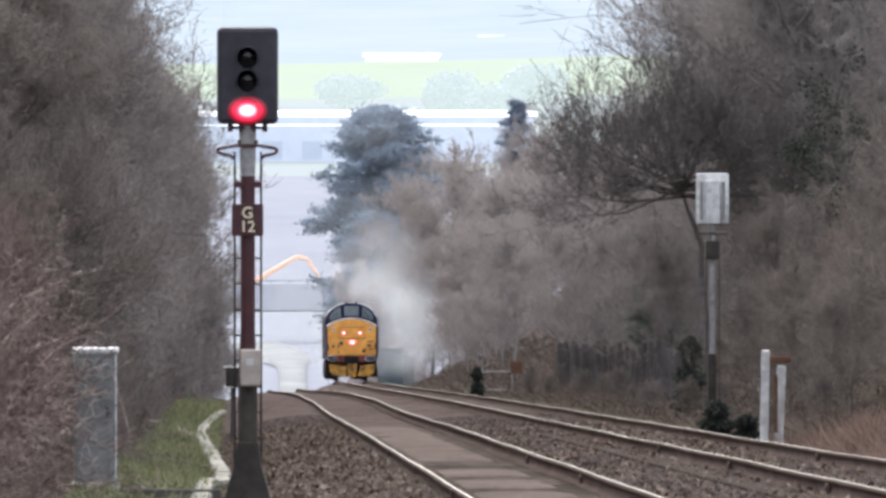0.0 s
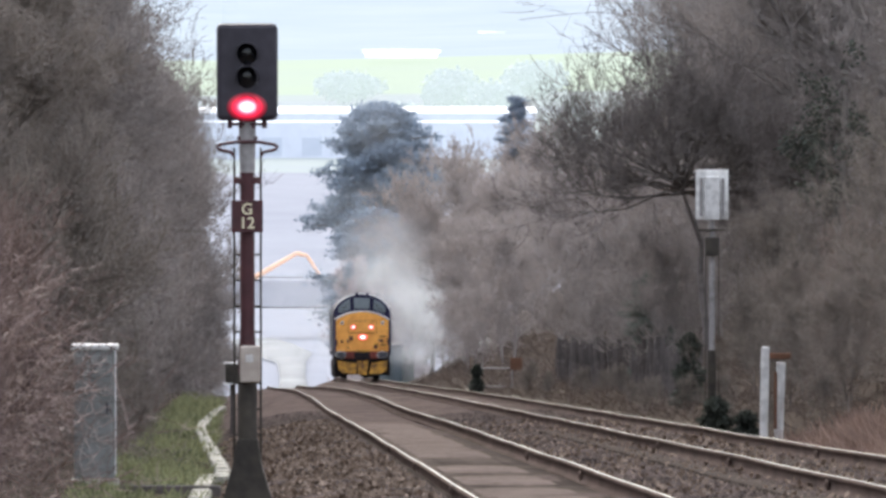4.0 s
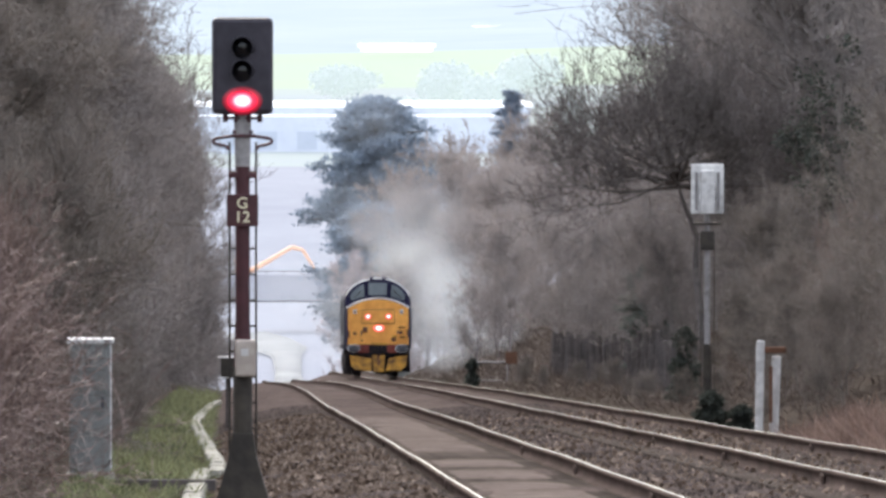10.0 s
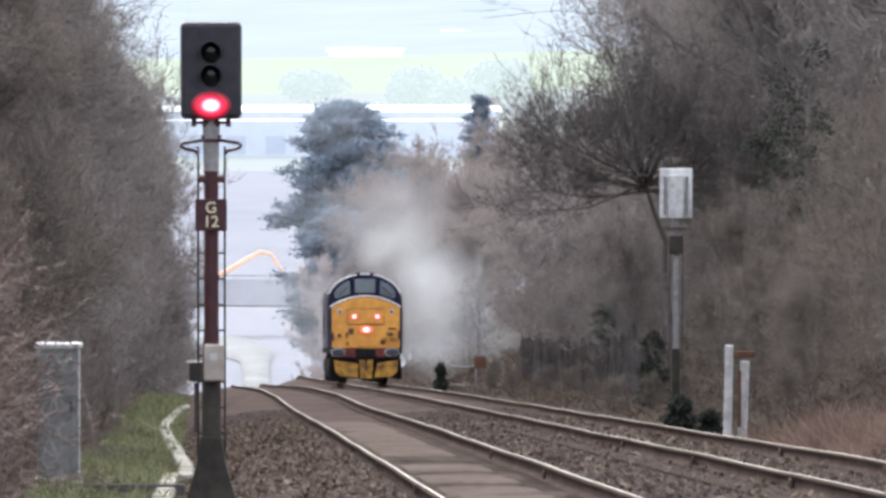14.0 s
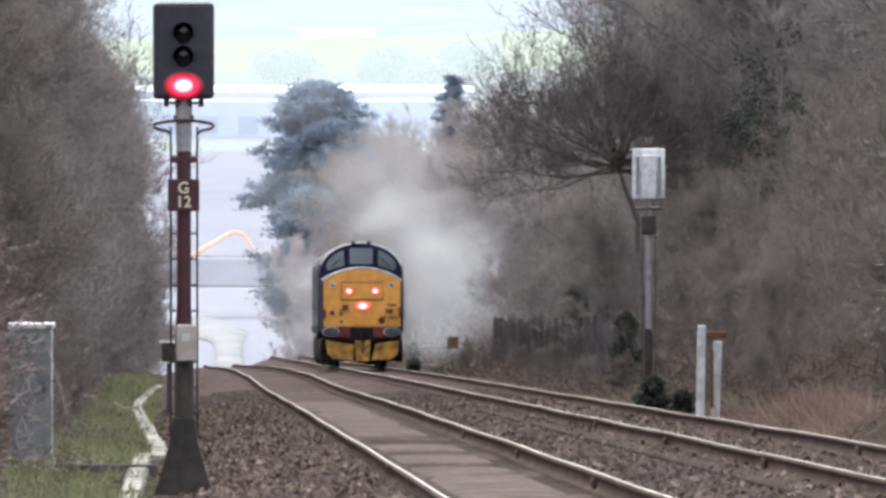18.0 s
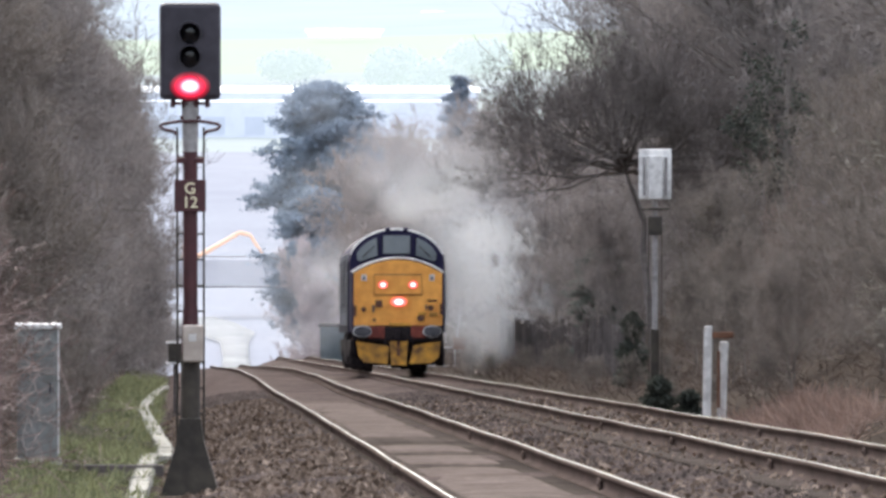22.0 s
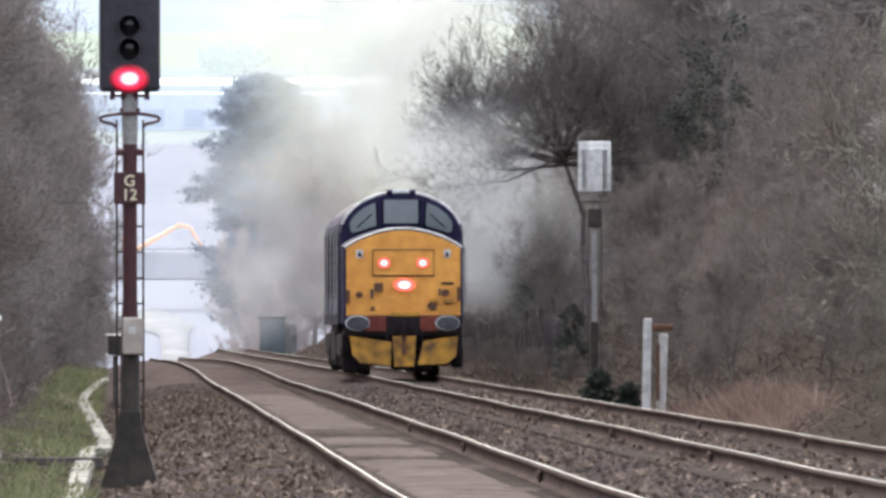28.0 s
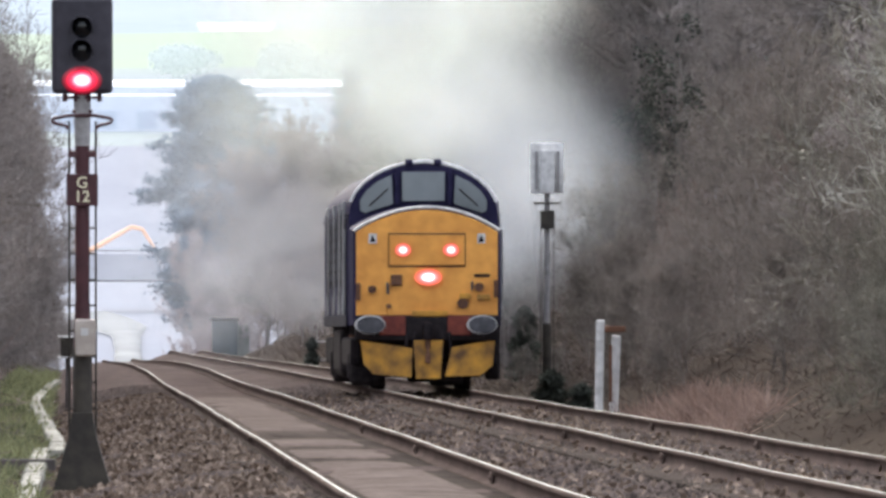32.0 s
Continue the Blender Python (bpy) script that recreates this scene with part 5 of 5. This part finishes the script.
    part("wall", box(B(), -0.3, 0, 0.9, 1.5, 2.0, 2.2, 0.02), M["green_paint"], h)
    part("roof", box(B(), -0.3, 0, 2.05, 1.7, 2.2, 0.12, 0.02), M["under"], h)
    part("cabinet", box(B(), 0.8, 0, 0.8, 0.7, 0.8, 1.9, 0.02), M["grey_paint"], h)


build_distance()


# ---- the locomotive: its front at y = 0, rails at z = 0 ----
def arch(half, low, shoulder, top, k=18, power=1.0):
    """Straight sides and an arched roof; a flat power gives a shallow bow."""
    pts = [(-half, low), (half, low), (half, shoulder)]
    for i in range(1, k):
        a = math.pi * i / k
        pts.append((half * math.cos(a), shoulder + (top - shoulder) * math.sin(a) ** power))
    pts.append((-half, shoulder))
    return pts


def loft(bm, rings, caps=True):
    """Skins outlines of equal length, each (y, outline)."""
    rows = [[bm.verts.new((x, y, z)) for x, z in pts] for y, pts in rings]
    k = len(rows[0])
    for a, b in zip(rows, rows[1:]):
        for i in range(k):
            bm.faces.new((a[i], a[(i + 1) % k], b[(i + 1) % k], b[i]))
    if caps:
        bm.faces.new(rows[0])
        bm.faces.new(rows[-1][::-1])
    return bm


def disc(bm, x, y, z, rx, rz, depth, n=24):
    bmesh.ops.create_cone(bm, cap_ends=True, segments=n, radius1=1, radius2=1, depth=depth, matrix=Matrix.Translation((x, y, z)) @ Matrix.Diagonal((rx, 1, rz, 1)) @ pose(0, 0, 0, 90))
    return bm


def build_loco():
    e = empty("diesel_locomotive", Matrix(), "navy and grey diesel locomotive with a yellow nose and lit lamps", "locomotive")
    body = part("body", loft(B(), [(1.75, arch(1.3, 1.12, 3.02, 3.94)), (2.1, arch(1.34, 1.12, 3.06, 4.0)), (16.6, arch(1.34, 1.12, 3.06, 4.0)), (17.0, arch(1.3, 1.12, 3.02, 3.94))]), M["navy"], e)
    part("nose", loft(B(), [(0.0, arch(1.24, 1.15, 2.74, 3.13, power=1.9)), (0.1, arch(1.28, 1.12, 2.77, 3.17, power=1.8)), (1.8, arch(1.3, 1.12, 2.8, 3.22, power=1.6))], True), M["navy"], e)
    part("nose", loft(B(), [(17.0, arch(1.3, 1.12, 2.8, 3.22, power=1.6)), (18.7, arch(1.26, 1.12, 2.76, 3.15, power=1.8))]), M["navy"], e)
    face = part("nose_panel", loft(B(), [(-0.03, arch(1.21, 1.3, 2.71, 3.1, power=1.9)), (0.02, arch(1.235, 1.28, 2.74, 3.125, power=1.9))]), M["yellow"], e, "warning-yellow nose front")
    # white bar that paints the glint on the nose's upper edge
    bm = B()
    pts = arch(1.26, 1.3, 2.75, 3.16, 24, 1.9)[2:]
    pipe(bm, [(x, 0.0, z) for x, z in pts], 0.028)
    part("nose_bead", bm, M["white"], face, "bead along the nose's top edge, its glint painted white")
    # cab front: three panes in a raked navy frame
    side_pane = ((0.53, 3.24), (1.02, 3.08), (1.1, 3.12), (1.11, 3.3), (1.0, 3.47), (0.8, 3.63), (0.56, 3.74))
    for outline in ([(-x, z) for x, z in side_pane], [(-0.37, 3.29), (0.37, 3.29), (0.37, 3.8), (-0.37, 3.8)], side_pane):
        part("windscreen_pane", prism(B(), outline, 1.68, 1.74), M["glass"], body, "cab window with its grey reflection painted in")
    for x in (-0.46, 0.46):
        part("pillar", box(B(), x, 1.7, 3.53, 0.07, 0.12, 0.6, 0.01), M["navy"], body)
    for a, b in (((-0.95, 1.62, 3.2), (-0.62, 1.62, 3.5)), ((0.95, 1.62, 3.2), (0.62, 1.62, 3.5))):
        part("wiper", tube(B(), a, b, 0.012, n=6), M["under"], body)
    # white bar that paints the sun's highlight on the roof rim
    bm = B()
    pts = arch(1.31, 1.12, 3.03, 3.97, 24)[4:-2]
    pipe(bm, [(x, 1.78, z) for x, z in pts], 0.036)
    part("roof_edge", bm, M["white"], body, "rim of the cab roof, its sunlight painted white")
    for x in (-0.25, 0.25):
        part("horn_cover", box(B(), x, 1.8, 3.97, 0.13, 0.3, 0.1, 0.02), M["navy"], body)
    part("roof_panel", box(B(), 0, 1.95, 3.99, 0.22, 0.4, 0.05, 0.02), M["white"], body)
    for y in (3.4, 5.2, 7.0, 8.6, 10.4, 12.4, 14.6):
        part("roof_hatch", box(B(), 0, y, 3.96, 0.8, 1.2, 0.08, 0.02), M["under"], body)
    part("exhaust_port", tube(B(), (0, 9.4, 3.9), (0, 9.4, 4.06), 0.2, n=14), M["under"], body)
    for s in (-1, 1):
        for y, w in ((2.9, 0.5), (5.0, 1.3), (6.6, 1.3), (8.6, 1.5), (10.6, 1.3), (12.4, 1.3), (14.6, 0.9)):
            g = part("side_grille", box(B(), s * 1.335, y, 2.4, 0.03, w, 1.2, 0.005), M["side"], body, "dark louvred grille")
            for i in range(6):
                part("louvre", box(B(), s * 1.35, y, 1.9 + i * 0.19, 0.012, w * 0.9, 0.05), M["under"], g)
        part("side_sill", box(B(), s * 1.34, 9.35, 1.2, 0.03, 15.0, 0.2, 0.005), M["side"], body)
        part("cab_door", box(B(), s * 1.34, 2.3, 2.1, 0.02, 0.6, 1.8, 0.005), M["side"], body)
        part("handrail", tube(B(), (s * 1.38, 1.95, 1.4), (s * 1.38, 1.95, 2.8), 0.018, n=8), M["rib"], body)
        for y in (3.4, 6.0, 9.6, 13.6):
            rib = part("side_rib", box(B(), s * 1.345, y, 2.3, 0.06, 0.7, 2.0, 0.02), M["rib"], body, "pale upright body panel with a dark slot")
            part("slot", box(B(), s * 1.37, y, 2.4, 0.02, 0.26, 1.5, 0.008), M["under"], rib)
        part("cantrail_gutter", box(B(), s * 1.34, 9.4, 3.05, 0.03, 15.2, 0.04, 0.005), M["side"], body)
    # nose fittings
    bm = B()
    box(bm, 0, -0.03, 2.42, 1.31, 0.04, 0.54, 0.02)
    part("headcode_panel", bm, M["yellow"], face)
    bm = B()
    pipe(bm, [(x, -0.045, z) for x, z in ((0, 2.14), (0.66, 2.14), (0.66, 2.7), (-0.66, 2.7), (-0.66, 2.14), (0, 2.14))], 0.014, 6)
    part("panel_seam", bm, M["rust"], face)
    for x in (-0.415, 0.415):
        # discs wider than the lamps, with their pink halos painted in
        part("marker_lamp", disc(B(), x, -0.06, 2.42, 0.15, 0.125, 0.05), lens_mat("marker_lamp", (x, 2.42), 0.15, 0.125, (0.35, 0.12, 0.04), LAMP_STOPS, 1.5), face, "lit marker lamp with its halo painted in")
    part("headlight", disc(B(), 0.02, -0.06, 1.95, 0.25, 0.15, 0.06), lens_mat("headlight", (0.02, 1.95), 0.25, 0.15, (0.35, 0.12, 0.04), LAMP_STOPS, 2.0), face, "lit headlight with its red halo painted in")
    for x, z, r in ((-0.95, 1.74, 0.075), (0.9, 1.78, 0.085), (-0.66, 1.45, 0.045), (0.62, 1.5, 0.1)):
        part("cable_socket", disc(B(), x, -0.06, z, r, r * 0.9, 0.07, 14), M["rust"], face)
    for x, z, w, h, k in ((-0.53, 1.9, 0.19, 0.19, "rust"), (-0.68, 1.76, 0.05, 0.2, "steel"), (0.78, 1.8, 0.04, 0.16, "steel"),
                          (0.66, 1.62, 0.2, 0.1, "dirty_yellow"), (0.98, 1.6, 0.22, 0.1, "dirty_yellow"), (1.19, 1.75, 0.08, 0.3, "rust"), (-1.19, 1.7, 0.08, 0.3, "rust")):
        part("jumper_socket", box(B(), x, -0.06, z, w, 0.08, h, 0.015), M[k], face)
    part("number_panel", box(B(), 0.95, -0.04, 1.98, 0.26, 0.015, 0.05), M["under"], face, "dark bar of unreadable writing")
    for x in (-0.94, 0.94):
        f = part("warning_flash", box(B(), x, -0.04, 2.62, 0.14, 0.012, 0.17), M["white"], face, "small white warning label")
        bm = B()
        prism(bm, ((x - 0.055, 2.56), (x + 0.055, 2.56), (x, 2.68)), -0.055, -0.045)
        part("triangle", bm, M["under"], f)
    part("nose_step", box(B(), 0.05, -0.08, 1.32, 0.62, 0.1, 0.1, 0.02), M["dirty_yellow"], face)
    # buffer beam, buffers, coupling, ploughs
    beam = part("buffer_beam", box(B(), 0, -0.02, 1.06, 2.5, 0.2, 0.42, 0.03), M["under"], e)
    for x, w in ((-0.6, 0.45), (0.55, 0.4)):
        part("red_plate", box(B(), x, -0.13, 1.12, w, 0.03, 0.34, 0.01), M["red"], beam)
    for x in (-1.0, 0.93):
        sh = part("buffer", disc(B(), x, -0.28, 1.13, 0.13, 0.13, 0.5, 20), M["under"], beam)
        rim = part("buffer_rim", disc(B(), x, -0.54, 1.13, 0.265, 0.165, 0.05, 28), M["white"], sh, "pale oval buffer rim")
        part("buffer_face", disc(B(), x + 0.01, -0.57, 1.125, 0.24, 0.148, 0.03, 28), M["steel"], sh)
    part("coupling_hook", box(B(), 0, -0.25, 1.02, 0.16, 0.4, 0.3, 0.04), M["under"], beam)
    bm = B()
    for i in range(3):
        box(bm, 0, -0.36, 0.8 - i * 0.13, 0.1 - 0.05 * (i % 2), 0.05, 0.16, 0.02)
    part("coupling_links", bm, M["rust"], beam)
    for x in (-0.35, -0.22, 0.24, 0.38):
        part("brake_hose", tube(B(), (x, -0.16, 1.0), (x * 1.1, -0.24, 0.55), 0.03, n=8), M["under"], beam)
    for outline in (((-1.16, 0.86), (-1.1, 0.45), (-0.94, 0.28), (-0.28, 0.22), (-0.26, 0.72), (-0.75, 0.8)), ((-0.24, 0.86), (-0.2, 0.2), (0.22, 0.2), (0.26, 0.86)),
                    ((1.16, 0.86), (0.75, 0.8), (0.42, 0.74), (0.3, 0.24), (0.9, 0.25), (1.12, 0.42))):
        bm = B()
        prism(bm, outline, -0.3, -0.24)
        part("snow_plough", bm, M["dirty_yellow"], e, "dirty yellow snowplough blade")
    part("underframe", box(B(), 0, 9.35, 1.0, 2.3, 17.4, 0.3, 0.03), M["under"], e)
    part("fuel_tank", box(B(), 0, 9.35, 0.66, 2.62, 4.6, 0.95, 0.15), M["under"], e)
    axles = []
    for y0 in (1.75, 12.9):
        bogie = part("bogie", box(B(), 0, y0 + 1.95, 0.78, 2.35, 5.2, 0.3, 0.05), M["under"], e)
        for s in (-1, 1):
            part("bogie_frame", box(B(), s * 1.2, y0 + 1.95, 0.66, 0.2, 5.3, 0.5, 0.06), M["under"], bogie)
            for y in (y0 + 0.9, y0 + 2.9):
                part("spring", tube(B(), (s * 1.12, y, 0.5), (s * 1.12, y, 0.95), 0.1, n=10), M["rust"], bogie)
            part("axle_box", box(B(), s * 1.2, y0, 0.42, 0.26, 0.5, 0.5, 0.06), M["under"], bogie)
            part("brake_gear", box(B(), 0.36 if s > 0 else -1.0, y0 - 0.55, 0.27, 0.6, 0.2, 0.4, 0.08), M["under"], bogie)
        for i in range(3):
            y = y0 + i * 1.95
            bm = B()
            tube(bm, (-0.7, 0, 0), (0.7, 0, 0), 0.09, n=10)
            for s in (-1, 1):
                tube(bm, (s * 0.68, 0, 0), (s * 0.81, 0, 0), 0.57, n=28)
                for q in range(5):
                    a = 2 * math.pi * q / 5
                    box(bm, s * 0.82, 0.3 * math.cos(a), 0.3 * math.sin(a), 0.02, 0.09, 0.09, 0.01)
            w = part("wheelset", bm, M["under"], e)
            w.matrix_basis = pose(0, y, 0.57)
            axles.append((w, y))
    return e, axles


# ---- smoke about the locomotive ----
def build_smoke():
    e = empty("exhaust_smoke", Matrix(), "drifting grey-white diesel exhaust trailing behind the locomotive", "smoke")
    puff = B()
    bmesh.ops.create_icosphere(puff, subdivisions=4, radius=1.0)
    bmesh.ops.delete(puff, geom=[v for v in puff.verts if v.co.y > 0.02], context="VERTS")
    me = bpy.data.meshes.new("smoke_puff")
    puff.to_mesh(me)
    puff.free()
    me.polygons.foreach_set("use_smooth", [True] * len(me.polygons))
    dense = me.copy()
    heavy = me.copy()
    sooty = me.copy()
    sooty.materials.append(M["brown_smoke"])
    heavy.materials.append(M["late_smoke"])
    me.materials.append(M["thin_smoke"])
    dense.materials.append(M["smoke"])
    rng = random.Random(17)
    puffs = []
    # along, across, above, size, dense; the second place is taken up late in the climb
    steady = [(10, 0.2, 4.6, 0.9, 1), (12, 0.7, 5.0, 1.2, 1), (15, 1.2, 5.2, 1.4, 1), (19, 1.8, 5.0, 1.7, 1), (24, 2.4, 4.6, 2.0, 1), (20, 2.6, 3.0, 1.6, 1), (26, 3.2, 3.6, 2.0, 0), (32, 3.4, 2.2, 1.9, 0), (36, 4.2, 3.6, 2.3, 0),
              (45, 3.6, 4.4, 2.7, 0), (28, 2.0, 1.2, 1.4, 0), (30, 1.0, 6.2, 2.3, 0), (40, 2.4, 6.8, 2.7, 0), (30, -1.0, 2.0, 1.2, 0), (38, -1.6, 3.2, 1.5, 0), (30, 4.5, 2.5, 2.0, 0), (40, 5.0, 3.5, 2.3, 0), (35, 3.8, 1.5, 1.8, 0), (34, 5.6, 2.0, 1.8, 0), (22, 2.6, 4.2, 1.6, 2), (28, 3.4, 4.6, 1.9, 2), (30, 3.0, 3.0, 1.7, 2), (24, 2.6, 1.3, 1.3, 0), (30, 3.4, 1.0, 1.5, 0), (22, 2.0, 2.2, 1.3, 0)]
    soot = [(20, -0.4, 6.0, 1.1), (26, 0.4, 7.0, 1.3), (32, 1.5, 7.7, 1.4)]
    late = [(18, 0.2, 5.2, 1.8), (24, 0.6, 6.4, 2.2), (28, -0.6, 6.6, 2.4), (30, 0.8, 7.6, 2.6), (36, 1.4, 6.0, 2.4), (38, -0.8, 8.0, 2.8), (46, 0.6, 9.6, 3.2), (50, 2.4, 8.6, 2.8), (58, 0.4, 11.0, 3.8), (66, 1.8, 12.4, 4.0), (64, -1.4, 10.4, 3.6), (40, 0.4, 4.6, 2.4), (50, -1.4, 6.2, 2.6), (46, -2.2, 8.8, 2.6), (34, 1.2, 9.0, 2.6), (48, 3.4, 8.5, 2.6), (56, 3.6, 6.5, 2.6), (80, 2.8, 12.0, 3.4)]
    low = [(45, -2.4, 2.4, 1.9), (38, -1.9, 3.8, 1.8), (60, -3.2, 4.4, 2.4), (66, -2.4, 2.6, 2.6), (75, -3.6, 5.5, 3.0)]
    for i, (y, x, z, r, thick) in enumerate(steady):
        puffs.append((r, 1 if thick == 2 else 0 if x < 0 else i < 4, (x, y, z), (x, y, z) if z > 4 or x < 0 else (x * 0.8 + 0.2, y + 8, z + 1.4)))
    for y, x, z, r in soot:
        puffs.append((r, 3, (x, y, z), (x + 0.4, y, z + 0.6)))
    for kind, some in ((2, late), (0, low)):
        for y, x, z, r in some:
            puffs.append((r, kind, (x * 0.5 + 8.3, y + 280, -5.0 - r), (x, y, z)))
    made = []
    for r, thick, a, b in puffs:
        for k in range((2, 2, 3, 2)[int(thick)]):
            j = Vector((rng.uniform(-0.5, 0.5), rng.uniform(-1.2, 1.2), rng.uniform(-0.45, 0.45))) * (r * 0.8 if k else 0.0)
            o = new("smoke_puff", (me, dense, heavy, sooty)[int(thick)])
            o.parent = e
            q = r * (rng.uniform(0.8, 1.15) if k else 1.0)
            o.scale = (q * 1.2, q * 2.0, q * 1.05)
            made.append((o, Vector(a) + j, Vector(b) + j, rng.uniform(0, 6.3), 0.12 * r))
    return e, made


def build_drift():
    """Puffs added as haze, to veil the trees and line ahead of the bridge."""
    e = empty("drifting_smoke", Matrix(), "thin haze in the cutting, added as puffs", "smoke")
    thin = next(o.data for o in smoke.children if o.data.materials[0] == M["thin_smoke"])
    for x, y, z, r in ((-6, 690, -11, 4.5), (-1, 680, -9, 4.5), (-5, 700, -5, 4.5), (-10, 760, -18, 5.0), (-16, 900, -25, 7.0), (-13, 860, -20, 6.0), (-6.8, 575, -16.5, 2.4), (-5.2, 585, -15, 2.6), (-4, 570, -17, 2.2), (-6, 590, -13, 2.6), (-3.6, 590, -14, 2.6), (-5.6, 580, -17.2, 2.2), (-7.4, 600, -15.5, 2.6)):
        o = new("haze_puff", thin)
        o.parent = e
        o.matrix_basis = pose(x, y, z)
        o.scale = (r * 1.3, r * 2.0, r)


loco, axles = build_loco()
smoke, puffs = build_smoke()
build_drift()
sleepers(near_track, NEAR_TRACK)
sleepers(far_track, 0.0)


# ---- what moves ----
RUN = ((0.0, 515), (3.0, 484), (6.0, 453), (9.0, 422), (12.0, 388.5), (14.5, 361), (16.5, 339), (19.0, 312), (22.0, 281), (25.0, 250), (27.5, 223.5), (30.0, 196.5), (32.0, 175.5))


def reach(t):
    """How far down the line the locomotive's front is, smoothed between the fixes."""
    a = np.array(RUN)
    return float(sum(np.interp(t + d, a[:, 0], a[:, 1]) if 0 <= t + d <= 32 else np.interp(t, a[:, 0], a[:, 1]) + (515 - 484) / 3 * -d for d in (-1, 0, 1)) / 3)


def on_line(y):
    p = lie(0.0, y, float(sag(0.0, y)))
    return Matrix.Translation(p) @ pose(0, 0, 0, -1.83, 0, 1.21)


def motions():
    times = [i * 0.5 for i in range(65)]
    walk(loco, [(t, on_line(reach(t))) for t in times])
    walk(smoke, [(t, on_line(reach(t))) for t in times])
    for o, a, b, phase, sway in puffs:
        rows = []
        for t in times[::2]:
            k = min(max((t - 23.8) / 4.6, 0), 1)
            k = k * k * (3 - 2 * k)
            p = Vector(a).lerp(Vector(b), k)
            p.z += (b[2] - a[2]) * k * (1 - k) * 0.7
            rows.append((t, pose(p.x + sway * math.sin(t * 0.5 + phase), p.y + sway * 3 * math.sin(t * 0.3 + phase * 2), p.z + sway * math.sin(t * 0.7 + phase * 3), 0, 20 * math.sin(t * 0.23 + phase), 0)))
        walk(o, rows)
    turns = [i / 15 for i in range(481)]
    rolled = [math.degrees((reach(t) - reach(0)) / 0.57) for t in turns]
    for w, y in axles:
        walk(w, [(t, pose(0, y, 0.57, -a)) for t, a in zip(turns, rolled)])


motions()
